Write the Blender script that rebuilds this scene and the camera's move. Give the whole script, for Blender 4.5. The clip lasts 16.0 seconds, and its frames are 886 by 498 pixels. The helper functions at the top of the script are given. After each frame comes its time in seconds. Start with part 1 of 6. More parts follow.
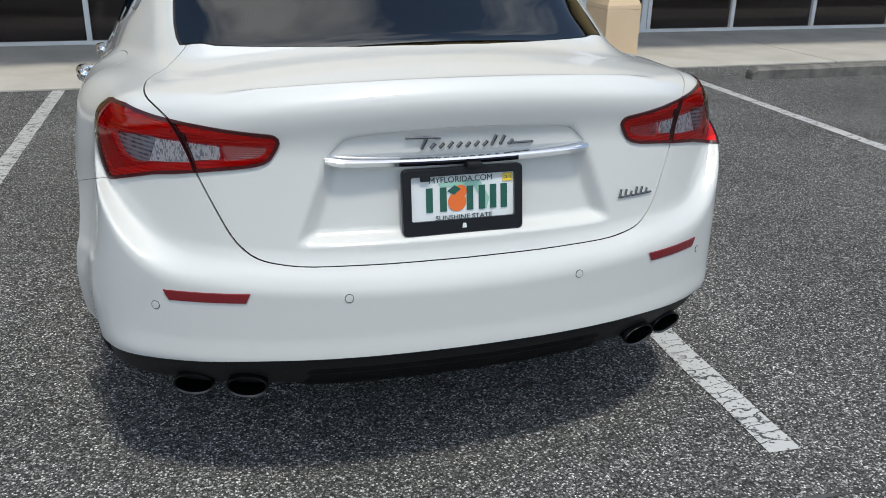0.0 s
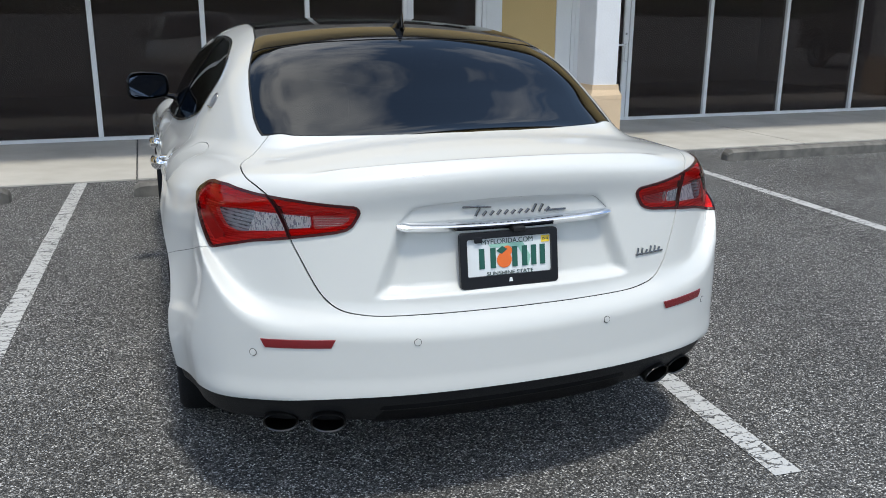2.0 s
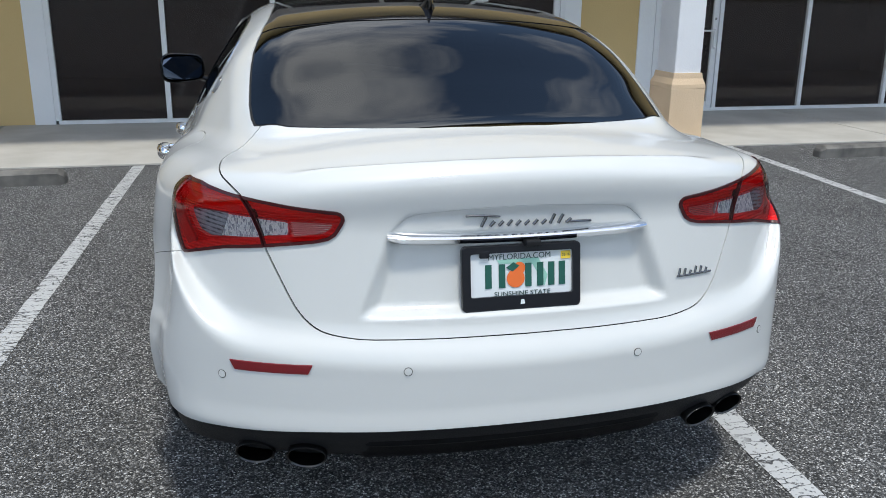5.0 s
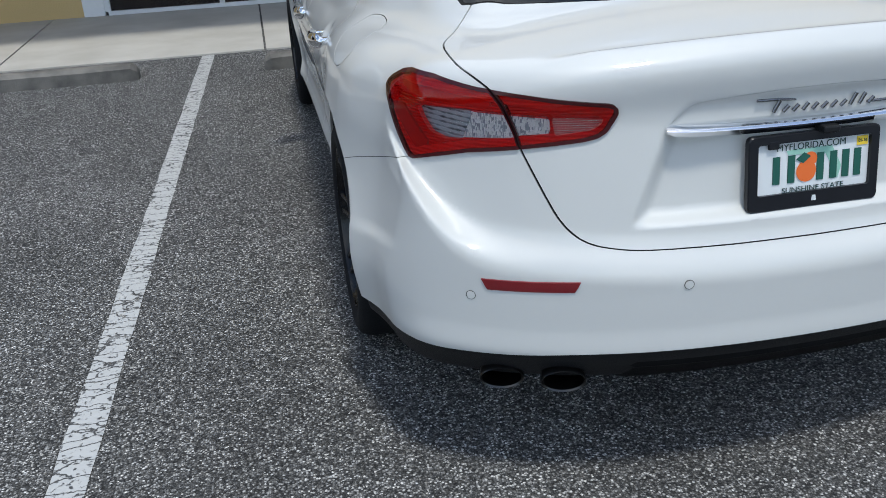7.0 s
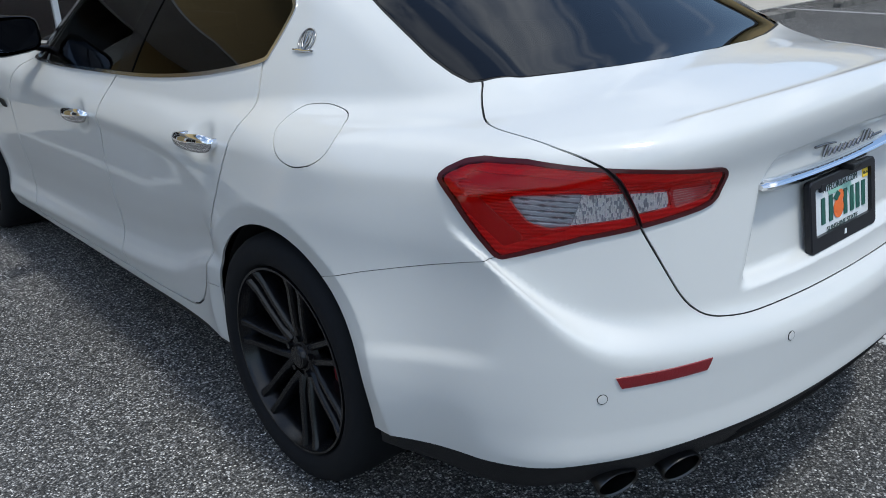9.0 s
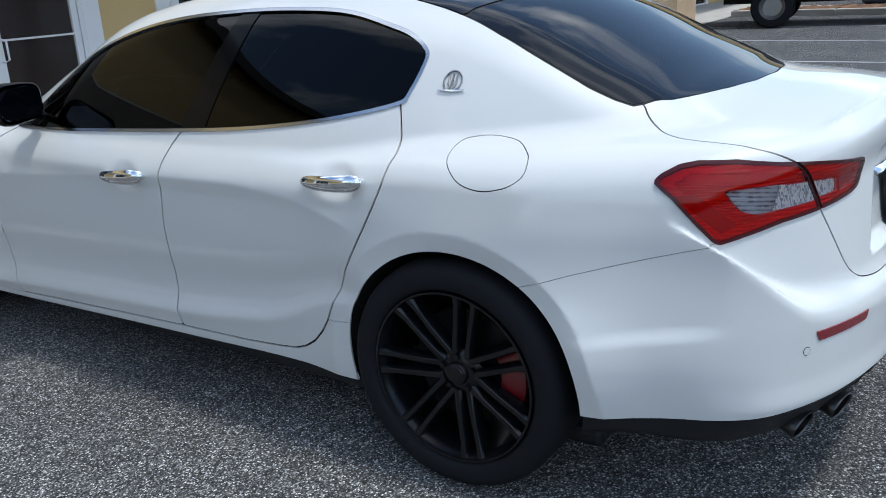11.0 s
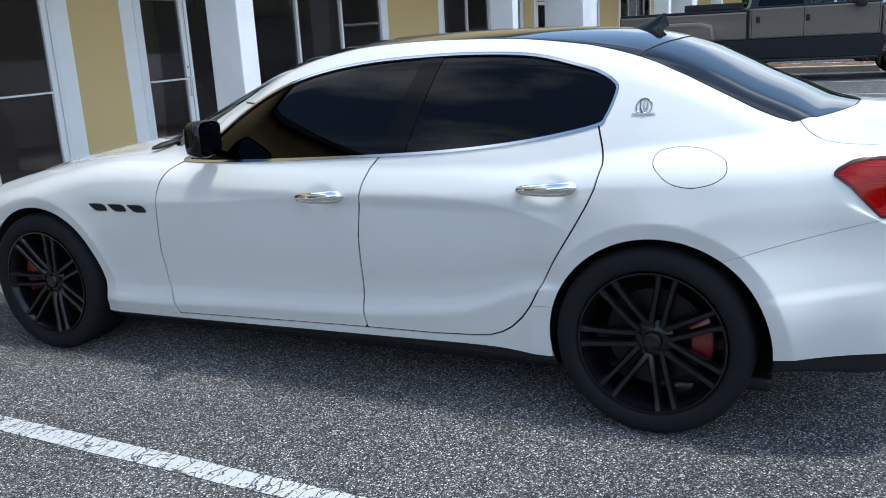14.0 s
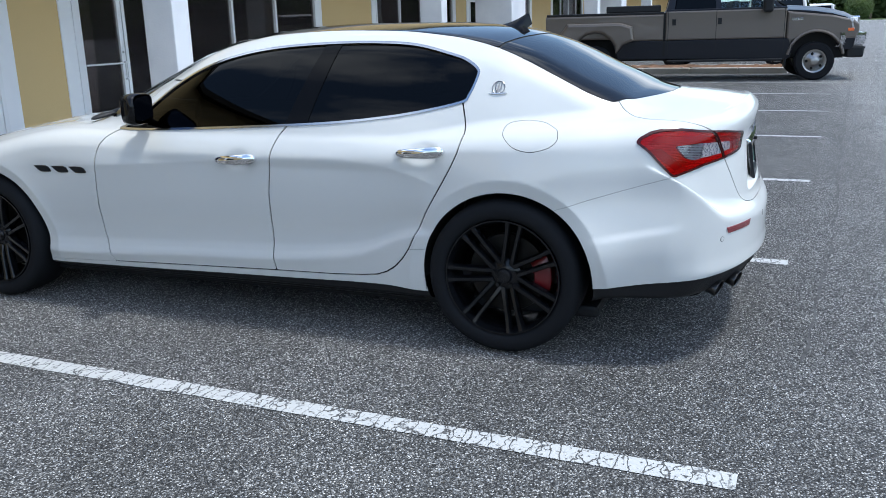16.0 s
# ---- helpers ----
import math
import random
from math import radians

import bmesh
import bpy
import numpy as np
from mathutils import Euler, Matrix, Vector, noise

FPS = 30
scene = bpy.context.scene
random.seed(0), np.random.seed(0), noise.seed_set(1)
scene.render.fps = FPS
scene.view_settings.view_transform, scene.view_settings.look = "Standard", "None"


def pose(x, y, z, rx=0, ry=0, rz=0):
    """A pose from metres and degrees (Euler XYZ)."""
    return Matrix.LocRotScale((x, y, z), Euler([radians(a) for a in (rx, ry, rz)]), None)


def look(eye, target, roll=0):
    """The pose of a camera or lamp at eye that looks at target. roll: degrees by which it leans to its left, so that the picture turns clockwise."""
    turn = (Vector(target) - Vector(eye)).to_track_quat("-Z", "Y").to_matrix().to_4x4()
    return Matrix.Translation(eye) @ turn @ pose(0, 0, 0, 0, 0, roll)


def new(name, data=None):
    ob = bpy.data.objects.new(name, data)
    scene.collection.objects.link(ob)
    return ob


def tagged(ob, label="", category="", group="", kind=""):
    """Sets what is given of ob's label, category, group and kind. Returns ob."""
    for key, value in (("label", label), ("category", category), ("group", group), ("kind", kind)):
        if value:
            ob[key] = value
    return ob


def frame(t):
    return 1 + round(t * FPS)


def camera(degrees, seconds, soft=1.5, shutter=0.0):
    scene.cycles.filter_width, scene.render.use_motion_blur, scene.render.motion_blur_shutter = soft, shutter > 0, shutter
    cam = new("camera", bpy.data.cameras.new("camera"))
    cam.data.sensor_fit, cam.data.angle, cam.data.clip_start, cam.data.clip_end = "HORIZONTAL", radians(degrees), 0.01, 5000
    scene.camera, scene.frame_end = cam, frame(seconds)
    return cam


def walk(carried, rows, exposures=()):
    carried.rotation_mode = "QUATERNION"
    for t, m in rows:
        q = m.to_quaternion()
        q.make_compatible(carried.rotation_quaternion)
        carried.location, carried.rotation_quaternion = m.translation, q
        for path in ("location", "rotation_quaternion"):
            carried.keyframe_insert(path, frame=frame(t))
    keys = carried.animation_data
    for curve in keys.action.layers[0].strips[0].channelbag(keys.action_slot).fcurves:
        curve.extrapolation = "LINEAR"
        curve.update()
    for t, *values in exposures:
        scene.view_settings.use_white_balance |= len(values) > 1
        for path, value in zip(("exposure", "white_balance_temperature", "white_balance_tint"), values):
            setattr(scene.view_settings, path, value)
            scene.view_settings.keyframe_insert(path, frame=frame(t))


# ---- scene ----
cam = camera(54.7, 16.0, soft=0.9)
PATH = [
    (0, (-0.664, -2.926, 1.451), (-0.102, -1.152, 0.719), 1.2),
    (0.5, (-0.801, -3.05, 1.473), (-0.182, -1.263, 0.822), -0.1),
    (1, (-0.928, -3.168, 1.485), (-0.243, -1.391, 0.874), -0.8),
    (1.5, (-0.972, -3.231, 1.488), (-0.294, -1.441, 0.91), -0.2),
    (2, (-0.989, -3.256, 1.494), (-0.363, -1.434, 0.957), 0.3),
    (2.5, (-0.99, -3.26, 1.485), (-0.414, -1.416, 0.969), 0.9),
    (3, (-0.98, -3.261, 1.48), (-0.414, -1.421, 0.939), 0.9),
    (3.2, (-0.969, -3.252, 1.478), (-0.4, -1.418, 0.92), 0.6),
    (5.3, (-0.65, -2.935, 1.47), (-0.253, -1.062, 0.89), -0.2),
    (5.5, (-0.65, -2.918, 1.469), (-0.277, -1.049, 0.861), -0.9),
    (6, (-0.75, -2.835, 1.463), (-0.438, -0.975, 0.796), -2.2),
    (6.5, (-0.972, -2.71, 1.475), (-0.677, -0.87, 0.747), -3.3),
    (7, (-1.141, -2.562, 1.444), (-0.793, -0.781, 0.605), -2.8),
    (7.5, (-1.293, -2.322, 1.445), (-0.806, -0.601, 0.55), -3.2),
    (8, (-1.415, -2.146, 1.457), (-0.713, -0.495, 0.572), -3.4),
    (8.5, (-1.687, -1.978, 1.458), (-0.713, -0.424, 0.661), -2.8),
    (8.7, (-1.789, -1.918, 1.44), (-0.715, -0.409, 0.686), -2.6),
    (10.8, (-2.708, -1.304, 1.466), (-1.149, -0.241, 0.808), -3.3),
    (11, (-2.79, -1.236, 1.456), (-1.21, -0.175, 0.843), -3.3),
    (11.5, (-2.993, -1.1, 1.472), (-1.369, -0.045, 0.974), -3.0),
    (12, (-3.249, -1.021, 1.459), (-1.596, -0.006, 0.973), -2.0),
    (12.5, (-3.428, -0.917, 1.431), (-1.786, 0.119, 0.949), -2.2),
    (13, (-3.538, -0.697, 1.452), (-1.919, 0.391, 1.013), -3.6),
    (13.5, (-3.646, -0.594, 1.449), (-1.968, 0.388, 0.982), -3.7),
    (14, (-3.822, -0.584, 1.459), (-2.073, 0.253, 0.969), -3.2),
    (14.5, (-3.94, -0.727, 1.456), (-2.158, 0.046, 0.978), -1.7),
    (15, (-4.059, -0.905, 1.458), (-2.26, -0.178, 0.972), -1.1),
    (15.5, (-4.228, -1.007, 1.458), (-2.416, -0.304, 0.988), -2.2),
    (16, (-4.414, -1.089, 1.443), (-2.614, -0.381, 0.936), -1.6),
]
# the phone brightens and cools its picture as it comes round to the flank
EXPOSURES = [(0, .10, 6900, 6), (1.0, .18, 6830, 6), (3.2, .28, 6720, 6), (5.3, .17, 6570, 6), (6, .09, 6500, 6), (7.0, .0, 6400, 6), (8.5, .0, 6330, 6), (11, .26, 6150, 6), (12, .42, 6120, 6), (13, .63, 6120, 6), (15, .57, 6120, 6), (16, .54, 6120, 6)]

walk(cam, [(t, look(eye, target, roll)) for t, eye, target, roll in PATH], EXPOSURES)

# ---- light ----
SUN_AIM = Vector((.06, -.34, 1.0)).normalized()
sun = new("sun", bpy.data.lights.new("sun", "SUN"))
sun.data.energy, sun.data.angle, sun.data.color = 2.22, radians(7.0), (1.0, .965, .91)
sun.matrix_world = look(SUN_AIM * 50, (0, 0, 0))
world = bpy.data.worlds.new("sky")
scene.world = world
world.use_nodes = True
wn, wl = world.node_tree.nodes, world.node_tree.links
sky = wn.new("ShaderNodeTexSky")
sky.sky_type, sky.sun_disc = "NISHITA", False
sky.sun_elevation = math.asin(SUN_AIM.z)
sky.sun_rotation = math.atan2(SUN_AIM.x, SUN_AIM.y)
sky.air_density, sky.dust_density, sky.ozone_density = 1.0, .6, 1.5
# broken cloud over the blue
w_co, w_map, w_noise, w_ramp, w_mix = (wn.new("ShaderNode" + k) for k in ("TexCoord", "Mapping", "TexNoise", "ValToRGB", "Mix"))
w_map.inputs["Scale"].default_value = (1.0, 1.0, 2.2)
w_map.inputs["Location"].default_value = (3.1, 1.7, .4)
w_noise.inputs["Scale"].default_value, w_noise.inputs["Detail"].default_value, w_noise.inputs["Roughness"].default_value = 2.1, 8.0, .58
w_ramp.color_ramp.elements[0].position, w_ramp.color_ramp.elements[1].position = .475, .66
w_mix.data_type = "RGBA"
w_mix.inputs["B"].default_value = (8.0, 8.3, 9.0, 1)
wl.new(w_co.outputs["Generated"], w_map.inputs["Vector"])
wl.new(w_map.outputs["Vector"], w_noise.inputs["Vector"])
wl.new(w_noise.outputs["Fac"], w_ramp.inputs["Fac"])
wl.new(w_ramp.outputs["Color"], w_mix.inputs["Factor"])
wl.new(sky.outputs["Color"], w_mix.inputs["A"])
wl.new(w_mix.outputs["Result"], wn["Background"].inputs["Color"])
wn["Background"].inputs["Strength"].default_value = .177


# ---- materials ----
def material(name, colour, rough=.5, metal=0.0, coat=0.0, spec=.5, **more):
    """A Principled material. more: grain (size in m, bump depth), tone (size in m, second colour, amount)."""
    m = bpy.data.materials.new(name)
    m.use_nodes = True
    n, l = m.node_tree.nodes, m.node_tree.links
    b = n["Principled BSDF"]
    b.inputs["Base Color"].default_value = (*colour, 1)
    b.inputs["Roughness"].default_value, b.inputs["Metallic"].default_value = rough, metal
    b.inputs["Coat Weight"].default_value, b.inputs["Coat Roughness"].default_value = coat, .03
    b.inputs["Specular IOR Level"].default_value = spec
    b.inputs["Diffuse Roughness"].default_value = more.get("powder", 0.0)
    co = n.new("ShaderNodeTexCoord")
    if "tone" in more:
        size, second, amount = more["tone"]
        t = n.new("ShaderNodeTexNoise")
        t.inputs["Scale"].default_value, t.inputs["Detail"].default_value = 1 / size, 6
        r = n.new("ShaderNodeMapRange")
        r.inputs["From Min"].default_value, r.inputs["From Max"].default_value = .35, .65
        r.inputs["To Max"].default_value = amount
        x = n.new("ShaderNodeMix")
        x.data_type = "RGBA"
        x.inputs["A"].default_value, x.inputs["B"].default_value = (*colour, 1), (*second, 1)
        l.new(co.outputs["Object"], t.inputs["Vector"])
        l.new(t.outputs["Fac"], r.inputs["Value"])
        l.new(r.outputs["Result"], x.inputs["Factor"])
        l.new(x.outputs["Result"], b.inputs["Base Color"])
    if "grain" in more:
        size, depth = more["grain"]
        g = n.new("ShaderNodeTexNoise")
        g.inputs["Scale"].default_value, g.inputs["Detail"].default_value = 1 / size, 4
        u = n.new("ShaderNodeBump")
        u.inputs["Distance"].default_value = depth
        l.new(co.outputs["Object"], g.inputs["Vector"])
        l.new(g.outputs["Fac"], u.inputs["Height"])
        l.new(u.outputs["Normal"], b.inputs["Normal"])
    return m


def tinted(name, tint, ior=1.5, haze=0.0):
    """A dark pane: a clear coat that mirrors, over glass that lets a little through."""
    m = bpy.data.materials.new(name)
    m.use_nodes = True
    n, l = m.node_tree.nodes, m.node_tree.links
    n.remove(n["Principled BSDF"])
    t, g, f, x = (n.new("ShaderNode" + k) for k in ("BsdfTransparent", "BsdfGlossy", "Fresnel", "MixShader"))
    t.inputs["Color"].default_value = (*tint, 1)
    g.inputs["Roughness"].default_value = .01
    f.inputs["IOR"].default_value = ior
    l.new(f.outputs["Fac"], x.inputs["Fac"])
    under = t
    # pane brightness put into the colour as an even diffuse haze
    if haze:
        veil, under = n.new("ShaderNodeBsdfDiffuse"), n.new("ShaderNodeMixShader")
        veil.inputs["Color"].default_value = (.55, .47, .45, 1)
        under.inputs["Fac"].default_value = haze
        l.new(t.outputs["BSDF"], under.inputs[1])
        l.new(veil.outputs["BSDF"], under.inputs[2])
    l.new(under.outputs[0], x.inputs[1])
    l.new(g.outputs["BSDF"], x.inputs[2])
    l.new(x.outputs["Shader"], n["Material Output"].inputs["Surface"])
    return m


def asphalt_material():
    m = material("asphalt", (.06, .06, .06), .85, spec=.3, powder=1.0)
    n, l = m.node_tree.nodes, m.node_tree.links
    b = n["Principled BSDF"]
    co = n.new("ShaderNodeTexCoord")
    cells, fine, wide, stain, jitter = (n.new("ShaderNode" + k) for k in ("TexVoronoi", "TexNoise", "TexNoise", "TexNoise", "TexVoronoi"))
    cells.inputs["Scale"].default_value = 168
    jitter.inputs["Scale"].default_value = 210
    fine.inputs["Scale"].default_value, fine.inputs["Detail"].default_value = 160, 3
    wide.inputs["Scale"].default_value, wide.inputs["Detail"].default_value = 1.1, 6
    stain.inputs["Scale"].default_value, stain.inputs["Detail"].default_value = 9, 5
    for k in (cells, fine, wide, stain, jitter):
        l.new(co.outputs["Object"], k.inputs["Vector"])
    # each stone of the aggregate has its own grey
    bw = n.new("ShaderNodeSeparateColor")
    l.new(cells.outputs["Color"], bw.inputs["Color"])
    ramp = n.new("ShaderNodeValToRGB")
    e = ramp.color_ramp.elements
    e[0].position, e[0].color = .0, (.038, .039, .041, 1)
    e[1].position, e[1].color = 1.0, (.80, .79, .77, 1)
    for at, c in ((.45, .112), (.74, .225), (.90, .45)):
        s = e.new(at)
        s.color = (c, c * .99, c * .97, 1)
    l.new(bw.outputs["Red"], ramp.inputs["Fac"])
    gap = n.new("ShaderNodeMapRange")
    gap.inputs["From Min"].default_value, gap.inputs["From Max"].default_value = .15, .75
    gap.inputs["To Min"].default_value, gap.inputs["To Max"].default_value = 1.1, .32
    l.new(cells.outputs["Distance"], gap.inputs["Value"])
    mul = n.new("ShaderNodeMix")
    mul.data_type, mul.blend_type = "RGBA", "MULTIPLY"
    mul.inputs["Factor"].default_value = 1
    l.new(ramp.outputs["Color"], mul.inputs["A"])
    l.new(gap.outputs["Result"], mul.inputs["B"])
    tone = n.new("ShaderNodeMapRange")
    tone.inputs["From Min"].default_value, tone.inputs["From Max"].default_value = .3, .7
    tone.inputs["To Min"].default_value, tone.inputs["To Max"].default_value = .8, 1.18
    l.new(wide.outputs["Fac"], tone.inputs["Value"])
    spot = n.new("ShaderNodeMapRange")
    spot.inputs["From Min"].default_value, spot.inputs["From Max"].default_value = .35, .7
    spot.inputs["To Min"].default_value, spot.inputs["To Max"].default_value = .9, 1.1
    l.new(stain.outputs["Fac"], spot.inputs["Value"])
    both = n.new("ShaderNodeMath")
    both.operation = "MULTIPLY"
    l.new(tone.outputs["Result"], both.inputs[0])
    l.new(spot.outputs["Result"], both.inputs[1])
    mul2 = n.new("ShaderNodeMix")
    mul2.data_type, mul2.blend_type = "RGBA", "MULTIPLY"
    mul2.inputs["Factor"].default_value = 1
    l.new(mul.outputs["Result"], mul2.inputs["A"])
    # extra brightness behind the stalls is put into the asphalt's colour
    sep, lane_lift, soft, pale = (n.new("ShaderNode" + k) for k in ("SeparateXYZ", "MapRange", "Math", "Math"))
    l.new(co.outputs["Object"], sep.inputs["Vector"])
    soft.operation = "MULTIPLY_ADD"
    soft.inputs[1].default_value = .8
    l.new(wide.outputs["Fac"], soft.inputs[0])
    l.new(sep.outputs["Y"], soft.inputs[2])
    lane_lift.inputs["From Min"].default_value, lane_lift.inputs["From Max"].default_value = -.6, -1.5
    lane_lift.inputs["To Min"].default_value, lane_lift.inputs["To Max"].default_value = 1.0, 1.34
    l.new(soft.outputs["Value"], lane_lift.inputs["Value"])
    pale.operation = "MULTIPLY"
    far, full_lift = n.new("ShaderNodeMapRange"), n.new("ShaderNodeMath")
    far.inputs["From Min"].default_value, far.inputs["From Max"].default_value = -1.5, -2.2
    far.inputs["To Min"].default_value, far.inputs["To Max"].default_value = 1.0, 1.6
    full_lift.operation = "MULTIPLY"
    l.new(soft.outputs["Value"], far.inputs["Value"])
    l.new(lane_lift.outputs["Result"], full_lift.inputs[0])
    l.new(far.outputs["Result"], full_lift.inputs[1])
    l.new(full_lift.outputs["Value"], pale.inputs[0])
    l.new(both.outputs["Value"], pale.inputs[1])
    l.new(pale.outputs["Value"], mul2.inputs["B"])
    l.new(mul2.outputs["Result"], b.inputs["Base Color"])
    u = n.new("ShaderNodeBump")
    u.inputs["Distance"].default_value, u.inputs["Strength"].default_value = .005, 1.0
    u.invert = True
    l.new(cells.outputs["Distance"], u.inputs["Height"])
    l.new(u.outputs["Normal"], b.inputs["Normal"])
    return m


def line_material():
    """Worn road paint: cracked, with asphalt showing in the cracks and chips."""
    m = material("road_paint", (.72, .73, .72), .6)
    n, l = m.node_tree.nodes, m.node_tree.links
    b = n["Principled BSDF"]
    co = n.new("ShaderNodeTexCoord")
    warp, edge, chip, dirt = (n.new("ShaderNode" + k) for k in ("TexNoise", "TexVoronoi", "TexNoise", "TexNoise"))
    edge.feature = "DISTANCE_TO_EDGE"
    edge.inputs["Scale"].default_value = 12
    warp.inputs["Scale"].default_value, warp.inputs["Detail"].default_value = 22, 4
    chip.inputs["Scale"].default_value, chip.inputs["Detail"].default_value = 60, 5
    dirt.inputs["Scale"].default_value, dirt.inputs["Detail"].default_value = 3, 8
    mixv = n.new("ShaderNodeMix")
    mixv.data_type = "VECTOR"
    mixv.inputs["Factor"].default_value = .06
    scale = n.new("ShaderNodeMapping")
    scale.inputs["Scale"].default_value = (.45, 1.7, 1)
    l.new(co.outputs["Object"], scale.inputs["Vector"])
    l.new(scale.outputs["Vector"], mixv.inputs[4])
    l.new(co.outputs["Object"], warp.inputs["Vector"])
    l.new(warp.outputs["Color"], mixv.inputs[5])
    l.new(mixv.outputs[1], edge.inputs["Vector"])
    l.new(co.outputs["Object"], chip.inputs["Vector"])
    l.new(co.outputs["Object"], dirt.inputs["Vector"])
    crack = n.new("ShaderNodeMapRange")
    crack.inputs["From Min"].default_value, crack.inputs["From Max"].default_value = .016, .042
    l.new(edge.outputs["Distance"], crack.inputs["Value"])
    some = n.new("ShaderNodeMapRange")
    some.inputs["From Min"].default_value, some.inputs["From Max"].default_value = .53, .66
    l.new(dirt.outputs["Fac"], some.inputs["Value"])
    keep = n.new("ShaderNodeMath")
    keep.operation = "MAXIMUM"
    l.new(crack.outputs["Result"], keep.inputs[0])
    l.new(some.outputs["Result"], keep.inputs[1])
    worn = n.new("ShaderNodeMapRange")
    worn.inputs["From Min"].default_value, worn.inputs["From Max"].default_value = .33, .42
    l.new(chip.outputs["Fac"], worn.inputs["Value"])
    fac = n.new("ShaderNodeMath")
    fac.operation = "MULTIPLY"
    l.new(keep.outputs["Value"], fac.inputs[0])
    l.new(worn.outputs["Result"], fac.inputs[1])
    x = n.new("ShaderNodeMix")
    x.data_type = "RGBA"
    x.inputs["A"].default_value, x.inputs["B"].default_value = (.065, .065, .066, 1), (.48, .485, .48, 1)
    l.new(fac.outputs["Value"], x.inputs["Factor"])
    l.new(x.outputs["Result"], b.inputs["Base Color"])
    u = n.new("ShaderNodeBump")
    u.inputs["Distance"].default_value = .002
    l.new(fac.outputs["Value"], u.inputs["Height"])
    l.new(u.outputs["Normal"], b.inputs["Normal"])
    return m


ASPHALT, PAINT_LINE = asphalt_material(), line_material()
CONCRETE = material("concrete", (.50, .48, .44), .9, grain=(.01, .002), tone=(.5, (.39, .37, .33), .7))
STOP = material("wheel_stop_concrete", (.20, .19, .172), .9, grain=(.012, .004), tone=(.16, (.10, .096, .09), 1.0))
EAVE = material("dark_roof_shingle", (.055, .053, .05), .85, grain=(.02, .004), tone=(.5, (.08, .075, .07), .5))
STUCCO = material("yellow_stucco", (.64, .46, .215), .9, grain=(.012, .003), tone=(.8, (.62, .44, .20), .5))
WHITE_WALL = material("white_stucco", (.80, .80, .81), .85, grain=(.02, .002), tone=(.6, (.62, .63, .66), .5))
PEACH = material("peach_stucco", (.72, .54, .36), .85, grain=(.015, .003), tone=(.4, (.62, .45, .29), .5))
ALU = material("white_aluminium", (.80, .80, .80), .4, tone=(.5, (.70, .70, .71), .4))
TRIM_WHITE = material("white_trim", (.84, .84, .84), .6, grain=(.03, .002), tone=(.5, (.76, .76, .77), .5))
STORE_GLASS = tinted("storefront_glass", (.52, .475, .46), 1.36, .034)
CAR_GLASS = tinted("tinted_car_glass", (.008, .0088, .0092), 1.32)
REAR_GLASS = tinted("tinted_rear_glass", (.014, .015, .018), 1.55)
ROOM = material("dim_room_wall", (.42, .36, .34), .9, tone=(1.0, (.30, .26, .25), .6))
WHITE = material("pearl_white_paint", (.645, .65, .632), .42, coat=.9, spec=.3, tone=(.9, (.625, .63, .612), .5))
BLACK_GLOSS = material("black_gloss", (.006, .006, .007), .06, spec=.35)
BLACK_PLASTIC = material("black_plastic", (.013, .0135, .015), .5, spec=.25, grain=(.002, .0005))
SEAL = material("dark_seal", (.008, .008, .008), .8)
RUBBER = material("tyre_rubber", (.0095, .0104, .0125), .8, spec=.2, grain=(.004, .001))
RIM = material("satin_black_rim", (.0045, .005, .0065), .24, spec=.4)
CHROME = material("chrome", (.82, .83, .85), .06, 1.0)
BADGE = material("dark_chrome", (.20, .20, .21), .22, 1.0)
TRIM_CHROME = material("trim_chrome", (.52, .53, .55), .16, 1.0)
STEEL = material("brushed_steel", (.34, .335, .33), .28, 1.0)
TIP = material("dark_exhaust_steel", (.07, .069, .068), .3, 1.0)
PILLAR_BLACK = material("pillar_black", (.004, .004, .0045), .08, spec=.10)
MIRROR_SHELL = material("mirror_black", (.005, .005, .006), .14, spec=.3)
RED_DEEP = material("deep_red_lens", (.56, .10, .10), .3, tone=(.03, (.56, .07, .07), .6))
RED_SHADE = material("shaded_red_lens", (.70, .05, .06), .3)
DISC = material("brake_disc", (.03, .029, .028), .45, 1.0)
SOOT = material("exhaust_soot", (.006, .006, .006), .9)
DARK_LENS = material("dark_red_lens", (.05, .004, .006), .22, coat=.25, spec=.3)


